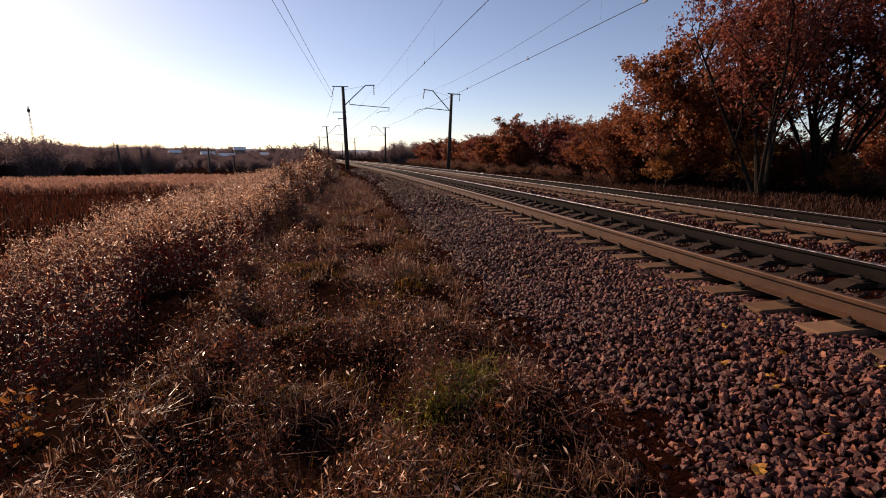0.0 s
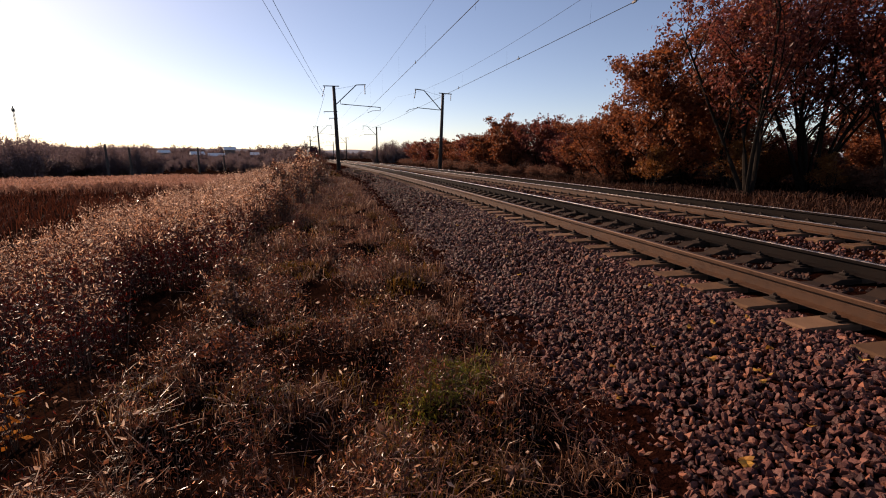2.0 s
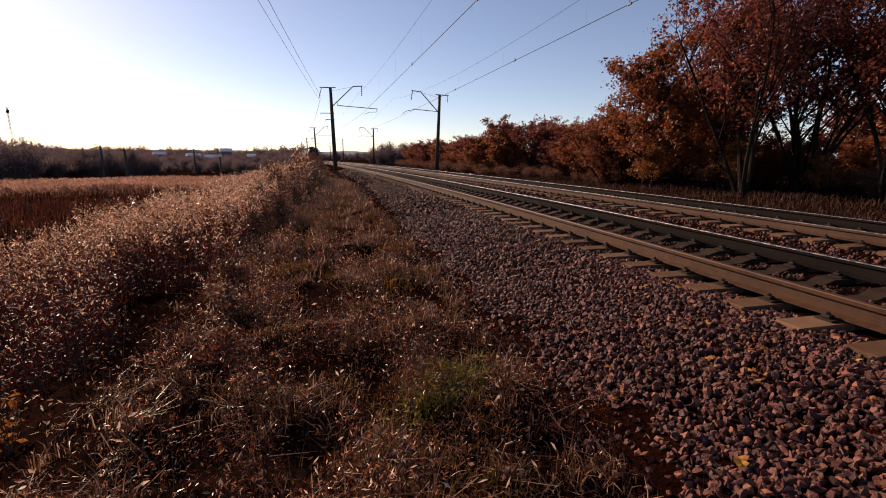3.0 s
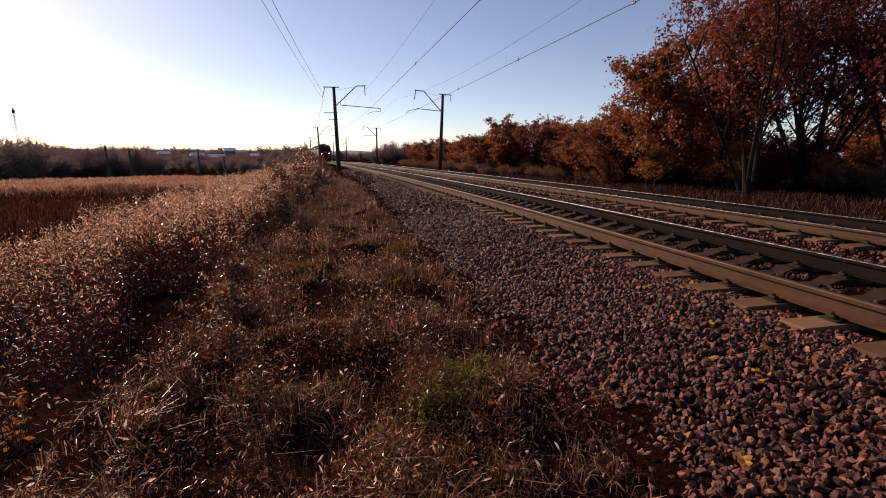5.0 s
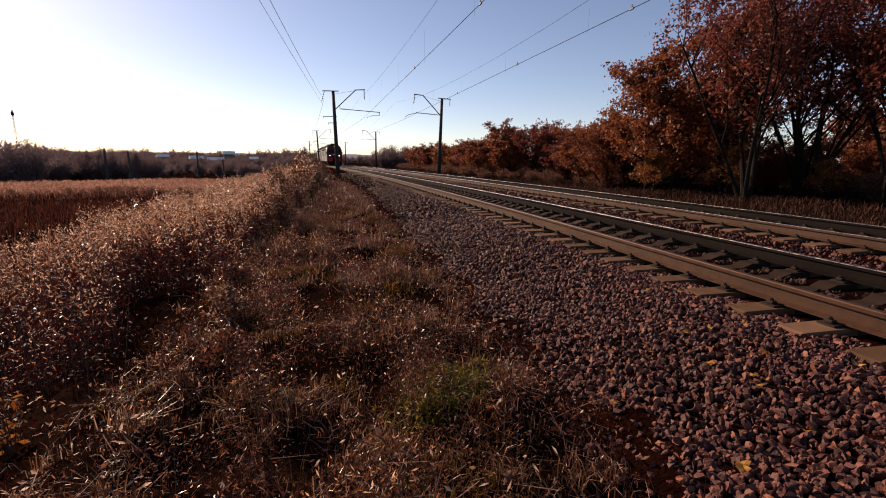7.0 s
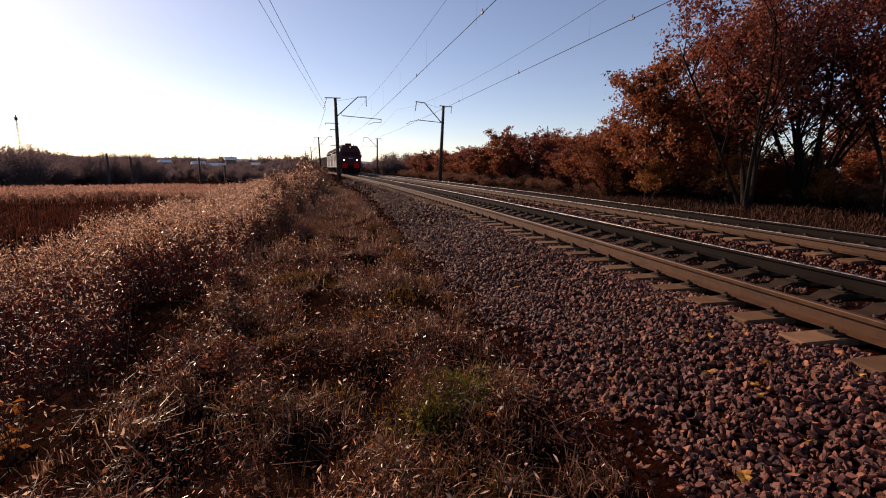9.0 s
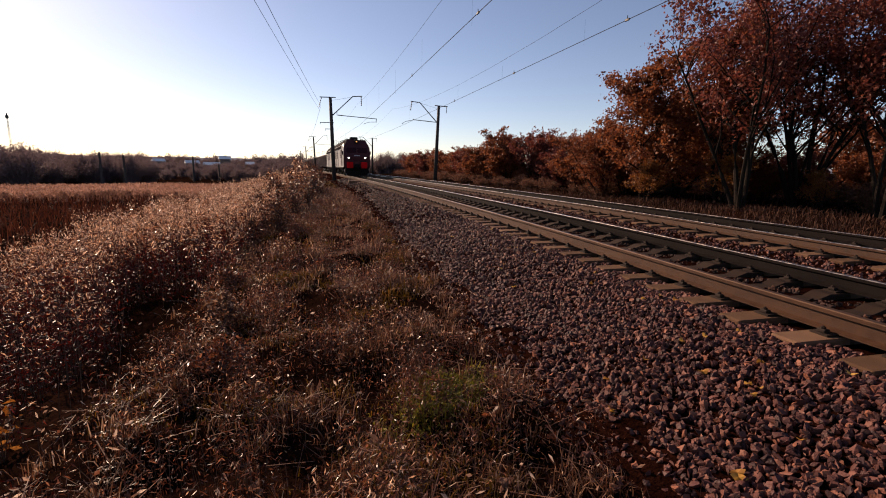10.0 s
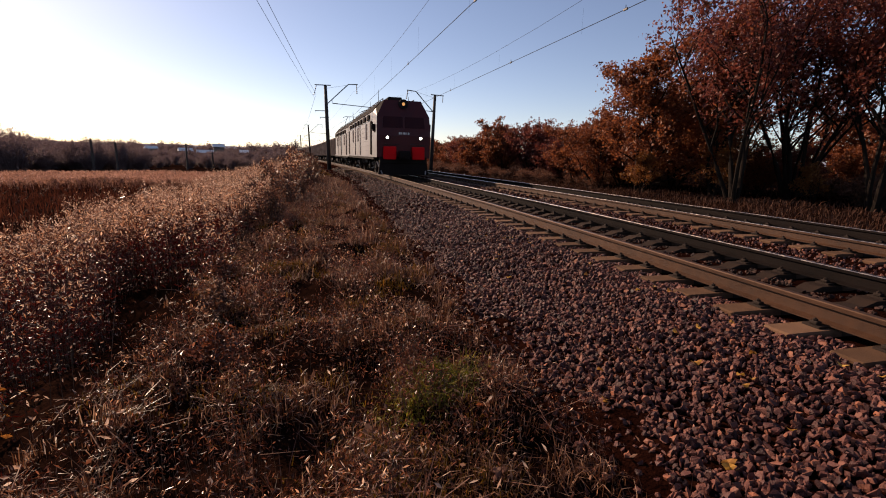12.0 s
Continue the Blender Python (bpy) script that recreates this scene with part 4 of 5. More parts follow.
def build_weeds():
    sets = []
    for n, y0, y1, ll, per in ((1500, 1.2, 7, 0.026, 20), (1900, 6, 26, 0.042, 18)):
        p = scatter(n, -6.6, -3.45, y0, y1, lambda x, y: max(0.0, 5.0 * patch(x, y, 1.3, 12) - 2.2), 1.4)
        sets.append(weeds(p, 0.15 + 0.14 * np.array([patch(a, b, 0.9, 15) for a, b in p[:, :2]]), ll, per, 2.0))
    c = scatter(260, -6.6, -3.7, 1.7, 30, None, 1.2)
    p = np.repeat(c, 24, 0)
    p[:, :2] += rng.normal(0, 0.12, (len(p), 2)) * np.clip(p[:, 1:2] / 6, 0.8, 1.6)
    sets.append(weeds(p, np.repeat(rng.uniform(0.14, 0.46, len(c)), 24), 0.03, 20, 2.0))
    p = scatter(3000, -6.6, -4.3, 1.5, 9, lambda x, y: max(0.0, 6 * patch(x, y, 1.5, 51) - 3.0), 1.2)
    sets.append(weeds(p, 0.16 + 0.34 * np.array([patch(a, b, 1.5, 53) for a, b in p[:, :2]]), 0.032, 34, 0.86))
    p = scatter(900, -4.4, -3.1, 1.5, 12, lambda x, y: max(0.0, 6 * patch(x, y, 1.7, 57) - 3.2), 1.3)
    sets.append(weeds(p, 0.1 + 0.2 * np.array([patch(a, b, 1.5, 59) for a, b in p[:, :2]]), 0.03, 26, 0.9))
    low = sets
    stuff("low_weed_tops", [s[3] for s in low if len(s[3][0])], weed_top, "upper leaves of the low weeds, pale to paint sun glints", "weeds")
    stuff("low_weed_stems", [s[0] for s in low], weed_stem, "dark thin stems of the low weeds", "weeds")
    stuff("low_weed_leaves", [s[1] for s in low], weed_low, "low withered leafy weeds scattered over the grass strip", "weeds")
    sets = []
    # nearer plants get fewer pale leaves, so their shaded side is painted dark
    for n, u0, u1, y0, y1, ll, per, pale, plumes in ((560, -9.0, -6.4, 1.2, 6, 0.045, 20, 0.92, 2), (380, -11, -7.3, 3.0, 7.5, 0.06, 24, 0.93, 3), (800, -10.9, -6.55, 5.4, 9, 0.062, 38, 0.9, 4), (2100, -10.9, -6.55, 8.6, 17, 0.078, 56, 0.76, 20),
                                                   (2900, -11.6, -6.7, 16, 44, 0.105, 42, 0.52, 26)):
        p = scatter(n, u0, u1, y0, y1, lambda x, y: max(0.05, 4.4 * patch(x, y, 0.8, 2) - 1.55))
        tall = np.clip(0.35 - p[:, 2], 0.35, 2.2) * (0.55 + 0.75 * np.array([patch(a, b, 0.45, 8) for a, b in p[:, :2]])) * np.clip((p[:, 1] - 2.4) / 4.4, 0.18, 1)
        u = p[:, 0] - np.array([axis(b) for b in p[:, 1]])
        tall *= np.interp(u, [-11.2, -9.5, -8.2, -7.2], [0.62, 0.78, 0.93, 1.0])
        sets.append(weeds(p, tall, ll, per, pale, plumes))
    p = scatter(150, -10.5, -6.5, 3.0, 10, None, 1.0)
    sets.append(weeds(p, np.clip(0.1 - p[:, 2], 0.5, 1.7), 0.05, 9, 0.8, 6))
    stuff("weed_stems", [s[0] for s in sets], weed_stem, "dark thin stems of tall withered weeds", "weeds")
    stuff("weed_leaves", [s[1] for s in sets], weed_leaf, "withered brown leaves of the tall weeds, darkened to paint shade", "weeds")
    stuff("weed_tops", [s[3] for s in sets], weed_top, "upper leaves of the tall weeds, pale to paint sun and glints", "weeds")
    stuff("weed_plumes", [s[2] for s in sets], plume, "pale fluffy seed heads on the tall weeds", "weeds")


def build_reeds():
    p = scatter(42000, -60, -10.4, 7, 76, lambda x, y: 0.25 + patch(x, y, 0.3, 3), 1.2)
    stuff("meadow_grass", [blades(p, 0.6, 0.022, 0.55)], meadow, "matted dark reddish-brown meadow grass below the embankment", "grass")
    p = scatter(17000, -75, -9.0, 44, 60, lambda x, y: 0.25 + patch(x, y, 0.15, 3), 1.5)
    tall = 0.75 + 0.35 * np.array([patch(a, b, 0.12, 6) for a, b in p[:, :2]])
    st = blades(p, tall, 0.014, 0.12)
    c = np.repeat(p, 5, 0) + np.column_stack([rng.normal(0, 0.12, (len(p) * 5, 2)), np.repeat(tall, 5) * rng.uniform(0.55, 1.05, len(p) * 5)])
    stuff("golden_reeds", [st, leaves(c, 0.3, 0.07, 1.2)], reed, "sunlit golden-brown reeds covering the wet meadow", "reeds")
    p = scatter(20000, 8.4, 22, 4, 110, None, 1.5)
    q = scatter(14000, 20, 75, 4, 140, None, 1.2)
    stuff("dry_bank_grass", [blades(p, 0.38, 0.016, 0.6), blades(q, 0.35, 0.04, 0.8)], bank, "tall dead brown grass on the bank before the trees", "grass")


def shrub_mesh(seed, height, spread, stems, n_leaf, leaf, leaf_mat, twig_mat):
    """Meshes of a bush: fanned twigs and leaves."""
    r = np.random.default_rng(seed)
    a = r.uniform(0, 6.28, stems)
    base = np.stack([np.cos(a), np.sin(a), np.zeros(stems)], 1) * (r.random(stems) * spread * 0.35)[:, None]
    tip = np.stack([np.cos(a), np.sin(a), np.zeros(stems)], 1) * (r.random(stems) ** 0.7 * spread)[:, None]
    tip[:, 2] = height * (1 - 0.45 * (np.linalg.norm(tip[:, :2], axis=1) / spread) ** 2) * r.uniform(0.6, 1.0, stems)
    mid = (base + tip) / 2 + np.column_stack([r.normal(0, spread * 0.08, (stems, 2)), np.full(stems, height * 0.08)])
    sd = np.stack([-np.sin(a), np.cos(a), np.zeros(stems)], 1) * (0.006 * height)
    v = np.stack([base - sd, base + sd, mid + sd * 0.7, mid - sd * 0.7, tip + sd * 0.3, tip - sd * 0.3], 1).reshape(-1, 3)
    k = np.arange(stems)[:, None] * 6
    twig = raw_mesh("brushwood", v, np.concatenate([k + [0, 1, 2, 3], k + [3, 2, 4, 5]]), twig_mat)
    pick = r.integers(0, stems, n_leaf)
    f = r.random(n_leaf) ** 0.6
    q = base[pick] + (tip[pick] - base[pick]) * f[:, None] + np.column_stack([np.zeros((n_leaf, 2)), 0.08 * height * 4 * f * (1 - f)])
    q += r.normal(0, spread * 0.07, (n_leaf, 3))
    q[:, 2] = np.abs(q[:, 2])
    lv, lf = leaves(q, leaf, leaf * 0.5, 0.2, r)
    return twig, raw_mesh("foliage", lv, lf, leaf_mat)


def build_shrub(label, meshes, m, group):
    s = thing("shrub", label, "shrub", m, group)
    part("brushwood", meshes[0], None, s)
    part("foliage", meshes[1], None, s)
    return s


def tree_meshes(seed, height, stems, fan, crown_from, n_leaf, leaf, leaf_mat, spread=1.0, gaps=-0.12, climb=15):
    """Meshes of a tree: stems fanning up from one foot, ascending limbs and twigs, and a crown of leaf clumps round the twigs."""
    r = random.Random(seed)
    bm = bm_new()
    tips = []

    def limb(p, d, length, rad, steps, rise, wobble, sides):
        pts, dd = [p.copy()], d.copy()
        for _ in range(steps):
            dd = (dd + Vector((r.gauss(0, wobble), r.gauss(0, wobble), rise))).normalized()
            pts.append(pts[-1] + dd * (length / steps))
        tube(bm, pts, [rad * (1 - 0.72 * i / steps) for i in range(steps + 1)], sides, False)
        return pts, dd

    def outward(low, high):
        a, e = r.uniform(0, 6.28), radians(r.uniform(low, high))
        return Vector((math.cos(a) * math.cos(e), math.sin(a) * math.cos(e), math.sin(e)))

    for k in range(stems):
        a, t = 6.28 * k / stems + r.uniform(-0.5, 0.5), fan * r.uniform(0.35, 1.0) * (stems > 1)
        rad = 0.0235 * height / stems ** 0.5 * r.uniform(0.75, 1.1)
        length = height * r.uniform(0.62, 0.8)
        foot = Vector((0.2 * math.cos(a), 0.2 * math.sin(a), -0.3)) * (stems > 1)
        pts, _ = limb(foot, Vector((math.sin(t) * math.cos(a), math.sin(t) * math.sin(a), math.cos(t))), length, rad, 8, 0.03, 0.075, 8)
        for i in range(1, 9):
            f = i / 8
            if f < crown_from:
                continue
            for _ in range(r.choice((1, 2)) if i < 8 else 3):
                span = height * 0.42 * spread * (1.0 - 0.45 * f) * r.uniform(0.65, 1.1)
                q, dd = limb(pts[i], outward(climb, climb + 40), span, rad * (1 - 0.72 * f) * 0.55 + 0.01, 4, 0.06, 0.14, 5)
                tips.extend(q[2:])
                for j in range(1, 5):
                    for _ in range(r.choice((1, 2))):
                        w, _ = limb(q[j], (dd * 0.5 + outward(-10, 50)).normalized(), span * r.uniform(0.25, 0.5), 0.012 + rad * 0.06, 3, 0.04, 0.18, 3)
                        tips.extend(w[1:])
    bmesh.ops.recalc_face_normals(bm, faces=bm.faces)
    trunk = bpy.data.meshes.new("trunk")
    bm.to_mesh(trunk)
    bm.free()
    trunk.materials.append(bark)
    n = np.random.default_rng(seed)
    t = np.array([list(p) for p in tips])
    c = t[n.integers(0, len(t), n_leaf)] + n.normal(0, 0.024 * height, (n_leaf, 3)) * [1.15, 1.15, 0.5]
    # clumps with gaps between them
    keep = np.array([noise.noise((a * 0.8 + seed, b * 0.8, e * 0.8)) > gaps for a, b, e in c])
    c = c[keep & (c[:, 2] > 0.3)]
    lv, lf = leaves(c, leaf, leaf * 0.62, -0.1, n)
    return trunk, raw_mesh("crown", lv, lf, leaf_mat)


def build_tree(label, meshes, m, group):
    t = thing("tree", label, "tree", m, group)
    part("trunk", meshes[0], None, t)
    part("crown", meshes[1], None, t)
    return t


def stand(x, y, turn=0.0, size=1.0):
    return pose(x, y, ground_z(x, y) - 0.03, 0, 0, turn) @ Matrix.Scale(size, 4)


build_path_grass()
build_weeds()
build_reeds()

BIG = [tree_meshes(11, 14.5, 4, 0.3, 0.3, 22000, 0.23, oak_leaf, 1.0, -0.1, 28), tree_meshes(23, 15.5, 5, 0.32, 0.34, 18500, 0.23, red_leaf, 1.0, -0.03, 32),
       tree_meshes(37, 11.5, 4, 0.4, 0.12, 24000, 0.25, oak_leaf, 1.1, -0.2)]
LOW = [tree_meshes(41, 7.0, 5, 0.55, 0.12, 13600, 0.25, oak_leaf, 1.25, -0.25), tree_meshes(53, 7.0, 5, 0.5, 0.12, 13600, 0.25, red_leaf, 1.3, -0.25)]
GOLD = tree_meshes(61, 5.0, 3, 0.3, 0.15, 6500, 0.17, gold_leaf, 1.2)
TREE_LABELS = ("tall oak with rusty orange-brown autumn leaves beyond the tracks", "tall tree with dark reddish-brown leaves and fanned trunks",
               "broad oak with glowing orange leaves down to the ground")
for x, y, k, turn, size in ((24.3, 23.0, 1, 0, 0.98), (30.5, 24.4, 1, 40, 1.05), (24.1, 31.6, 2, 290, 1.02), (28.8, 18.3, 1, 200, 1.0), (35.0, 20.0, 1, 70, 1.05),
                            (31, 36, 2, 240, 0.85), (24.2, 37.8, 2, 80, 0.68), (38, 40, 2, 90, 0.8), (33, 14, 1, 170, 1.0), (30.5, 31, 2, 200, 0.85), (27.2, 27.5, 0, 250, 0.9), (33.5, 26.8, 1, 130, 0.9), (37.5, 22.6, 0, 10, 0.95)):
    build_tree(TREE_LABELS[k], BIG[k], stand(x, y, turn, size), "trees beyond the tracks")
for x, y, k, turn, size in ((25.0, 43.0, 0, 0, 0.92), (26.2, 50.0, 1, 60, 0.72), (25.6, 55.0, 1, 130, 1.1), (22.6, 58.6, 0, 210, 1.12), (20.6, 63.5, 0, 10, 0.88), (20.8, 71, 1, 300, 0.84), (20.6, 77, 0, 75, 0.84),
                            (19.6, 84, 0, 160, 0.86), (19.3, 94, 1, 20, 0.88), (19.0, 103, 0, 250, 0.85), (19.5, 114, 1, 110, 0.85), (29.5, 47, 0, 200, 0.95), (31, 60, 1, 145, 1.05), (29, 41, 1, 80, 1.0),
                            (27, 70, 0, 30, 0.85), (26, 84, 1, 230, 0.8), (25, 98, 0, 330, 0.8), (24, 115, 1, 100, 0.8), (40, 47, 0, 60, 1.0), (37, 33, 1, 15, 0.62), (35.6, 28.3, 1, 60, 0.62), (33.5, 29.5, 0, 160, 0.5), (40, 26, 0, 220, 0.6), (44, 22, 1, 40, 0.75), (44, 30, 0, 200, 1.1), (36, 55, 0, 190, 1.1), (50, 14, 1, 90, 1.1)):
    build_tree("low bushy oak with rusty brown leaves at the wood edge" if k == 0 else "low bushy tree with dark red-brown leaves at the wood edge", LOW[k], stand(x, y, turn, size), "trees beyond the tracks")
for x, y, turn, size in ((26.3, 25.6, 90, 0.8), (22.6, 29.5, 190, 0.7), (30.0, 22.6, 40, 0.6), (27.5, 35, 10, 0.9)):
    build_tree("small tree with yellow-orange leaves under the tall oaks", GOLD, stand(x, y, turn, size), "trees beyond the tracks")

BARE = [shrub_mesh(5, 6.4, 3.6, 420, 3600, 0.3, grey_twig, grey_twig), shrub_mesh(6, 5.6, 4.0, 420, 3600, 0.3, grey_twig, grey_twig)]
FAR = [shrub_mesh(5, 6.4, 3.6, 160, 1300, 0.5, grey_twig, grey_twig), shrub_mesh(6, 5.6, 4.0, 160, 1300, 0.5, grey_twig, grey_twig)]
UNDER = [shrub_mesh(8, 2.0, 1.9, 160, 1700, 0.18, brush, weed_stem), shrub_mesh(9, 1.6, 1.8, 160, 1700, 0.18, brush, weed_stem)]
LEAFY = [shrub_mesh(14, 2.1, 0.8, 60, 1300, 0.1, bush_leaf, weed_stem), shrub_mesh(15, 2.6, 0.6, 44, 1000, 0.1, weed_top, weed_stem), shrub_mesh(16, 1.5, 0.75, 70, 1500, 0.08, bush_leaf, weed_stem)]
pr = random.Random(3)
def thicket(label, group, count, p0, p1, d0, d1, s0, s1):
    """Bushes spread over a fan of directions, p0 and p1 being sideways metres for each metre ahead."""
    for k in range(count):
        y = pr.uniform(d0, d1)
        x = y * (p0 + (p1 - p0) * (k + pr.uniform(0, 1)) / count)
        build_shrub(label, (BARE if d0 < 140 else FAR)[k % 2], stand(x, y, pr.uniform(0, 360), pr.uniform(s0, s1)), group)


thicket("grey-brown leafless thicket at the far edge of the meadow", "thicket beyond the meadow", 26, -0.95, -0.52, 76, 92, 0.95, 1.12)
thicket("grey-brown leafless thicket at the far edge of the meadow", "thicket beyond the meadow", 20, -0.54, -0.34, 82, 98, 0.74, 0.88)
thicket("low grey-brown brush at the far edge of the meadow", "thicket beyond the meadow", 18, -0.36, -0.12, 95, 130, 0.42, 0.6)
thicket("grey-brown brush before the distant houses", "distant wood", 34, -0.4, -0.08, 150, 190, 0.6, 0.76)
thicket("hazy grey-brown wood far behind the meadow", "distant wood", 78, -0.72, -0.03, 222, 275, 1.1, 1.5)
thicket("hazy grey-brown wood far behind the tracks", "distant wood", 34, -0.05, 0.22, 270, 330, 0.7, 1.0)
for k in range(110):
    x, y = (29 + pr.uniform(0, 22), 8 + k * 1.1) if k < 60 else (17.6 + pr.uniform(0, 3.5) + max(0, 62 - (38 + (k - 60) * 1.9)) * 0.22, 38 + (k - 60) * 1.9)
    build_shrub("low dark red-brown undergrowth before the trees", UNDER[k % 2 if k < 60 else 0], stand(x, y, pr.uniform(0, 360), pr.uniform(0.7, 1.2) if k < 60 else pr.uniform(0.55, 0.75) + 0.25 * (y > 60)), "undergrowth")
for x, y, k, size in ((-2.0, 13.5, 0, 0.7), (-1.5, 17.5, 0, 0.75), (-1.25, 20.0, 1, 0.8), (-2.6, 21, 0, 1.0), (-1.75, 24, 1, 0.9), (-1.6, 28, 0, 0.95), (-3.2, 27, 1, 1.0), (-2.2, 32, 1, 1.0), (-1.7, 37, 0, 1.1), (-2.9, 43, 1, 1.1), (-4.5, 36, 0, 1.1),
                      (-2.4, 49, 0, 1.1), (-4.3, 47, 1, 1.0), (-1.2, 33.5, 0, 0.8), (-1.9, 11.2, 2, 0.62), (-1.45, 12.4, 2, 0.7), (-2.1, 15.2, 2, 0.9), (-1.3, 15.6, 2, 0.75), (-1.0, 18.4, 2, 0.8), (-2.0, 18.6, 2, 1.0),
                      (-1.0, 22.4, 2, 0.95), (-1.1, 26, 2, 1.0), (-0.9, 30, 2, 1.05), (-1.0, 36, 2, 1.2), (-1.5, 42, 2, 1.3), (-0.6, 26.5, 2, 0.6), (0.9, 13.0, 2, 0.25), (0.2, 16.5, 2, 0.3)):
    build_shrub("leafy withered bush beside the embankment path", LEAFY[k], stand(x, y, pr.uniform(0, 360), size), "bushes along the embankment")
CLUMP = [shrub_mesh(17, 0.42, 0.3, 60, 1100, 0.045, weed_low, weed_stem), shrub_mesh(18, 0.34, 0.36, 60, 1100, 0.04, olive_grass, weed_stem), shrub_mesh(19, 0.5, 0.26, 50, 900, 0.045, dry_grass, weed_stem)]
CLUMP_LABELS = ("small withered brown leafy clump on the grass strip", "small dull olive leafy clump on the grass strip", "small dry straw-brown clump on the grass strip")
for k in range(46):
    y = 3.6 + 24 * pr.random() ** 1.5
    u = pr.choice((pr.uniform(-6.7, -5.9), pr.uniform(-5.9, -3.9)))
    build_shrub(CLUMP_LABELS[k % 3], CLUMP[k % 3], stand(axis(y) + u, y, pr.uniform(0, 360), pr.uniform(0.5, 1.15) * (1 if u < -5 else 0.7)), "clumps on the grass strip")
for x, y, size in ((15.5, 152, 1.1), (19, 160, 1.2), (21.5, 146, 1.05), (24, 158, 1.15), (17.5, 148, 0.9), (13.0, 158, 0.9)):
    build_shrub("grey leafless bush in the distance beside the line", BARE[0], stand(x, y, pr.uniform(0, 360), size), "distant bushes")


# ---- far things ----
plaster = material("house_plaster", [(0.3, (0.08, 0.06, 0.055)), (0.7, (0.15, 0.12, 0.11))], 1, 0.85)
pale_roof = material("pale_metal_roof", [(0.3, (0.6, 0.6, 0.6)), (0.7, (0.75, 0.75, 0.75))], 1, 0.8)
dark_wood = material("dark_post_wood", [(0.3, (0.03, 0.023, 0.02)), (0.7, (0.07, 0.055, 0.048))], 6, 0.9)
# distance haze is painted into this pale blue-grey
hill_mat = material("haze_tinted_hill", [(0.3, (0.24, 0.25, 0.29)), (0.7, (0.3, 0.31, 0.35))], 0.01, 1.0, spec=0.0)


def build_house(x, y, w, d, hgt, turn):
    house = thing("house", "distant low house with a pale sunlit metal roof", "house", pose(x, y, ground_z(x, y) - 0.1, 0, 0, turn), "distant houses")
    b = bm_new()
    box(b, -w / 2, -d / 2, 0, w / 2, d / 2, hgt)
    part("wall", b, plaster, house)
    b = bm_new()
    r = [b.verts.new(v) for v in ((-w / 2 - 0.4, -d / 2 - 0.4, hgt - 0.05), (w / 2 + 0.4, -d / 2 - 0.4, hgt - 0.05), (w / 2 + 0.4, 0, hgt + d * 0.32), (-w / 2 - 0.4, 0, hgt + d * 0.32), (-w / 2 - 0.4, d / 2 + 0.4, hgt - 0.05), (w / 2 + 0.4, d / 2 + 0.4, hgt - 0.05))]
    for f in ((0, 1, 2, 3), (3, 2, 5, 4), (1, 5, 2), (0, 3, 4), (0, 4, 5, 1)):
        b.faces.new([r[k] for k in f])
    part("roof", b, pale_roof, house)
    for k in range(3):
        b = bm_new()
        xx = -w / 2 + w * (k + 0.5) / 3
        box(b, xx - 0.5, -d / 2 - 0.03, 1.0, xx + 0.5, -d / 2 + 0.05, 2.2)
        part("window", b, dark_glass, house)


for x, y, w, d, hgt, turn in ((-53.5, 200, 4.2, 3.6, 3.5, 25), (-46.5, 200, 5.4, 3.6, 3.1, 12), (-67, 205, 3.6, 3.4, 4.2, 30), (-33, 205, 3.0, 3.4, 3.4, 8), (-44, 212, 4.0, 4, 5.4, 15)):
    build_house(x, y, w, d, hgt, turn)


def build_post(x, y, hgt):
    p = thing("utility_post", "dark weathered wooden post standing in the meadow", "post", pose(x, y, ground_z(x, y), 0, pr.uniform(-1, 1), 0), "meadow posts")
    b = bm_new()
    tube(b, [(0, 0, -0.3), (0, 0, hgt)], [0.19, 0.14], 8)
    part("pole", b, dark_wood, p)
    b = bm_new()
    box(b, -0.5, -0.05, hgt - 0.35, 0.5, 0.05, hgt - 0.25)
    part("crossarm", b, dark_wood, p)


for x, y, hgt in ((-31.9, 75, 5.0), (-28.9, 75, 4.6), (-24.5, 92, 4.6), (-22.0, 100, 3.2)):
    build_post(x, y, hgt)


def build_tower(x, y, hgt):
    t = thing("radio_tower", "slender lattice radio tower on the horizon", "tower", pose(x, y, ground_z(x, y)))
    b = bm_new()
    for k in range(3):
        a = k * 2.094
        tube(b, [(1.1 * math.cos(a), 1.1 * math.sin(a), -0.5), (0.35 * math.cos(a), 0.35 * math.sin(a), hgt)], 0.13, 5)
    for j in range(14):
        z0, z1 = hgt * j / 14, hgt * (j + 1) / 14
        for k in range(3):
            a, c = k * 2.094, (k + 1) * 2.094
            r0, r1 = 1.1 - 0.75 * j / 14, 1.1 - 0.75 * (j + 1) / 14
            tube(b, [(r0 * math.cos(a), r0 * math.sin(a), z0), (r1 * math.cos(c), r1 * math.sin(c), z1)], 0.06, 4)
    part("lattice", b, galvanised, t)
    b = bm_new()
    for k in range(3):
        a = k * 2.094
        box(b, 0.7 * math.cos(a) - 0.25, 0.7 * math.sin(a) - 0.25, hgt - 4, 0.7 * math.cos(a) + 0.25, 0.7 * math.sin(a) + 0.25, hgt - 1.8)
    part("antenna", b, galvanised, t)


build_tower(-225, 400, 37)


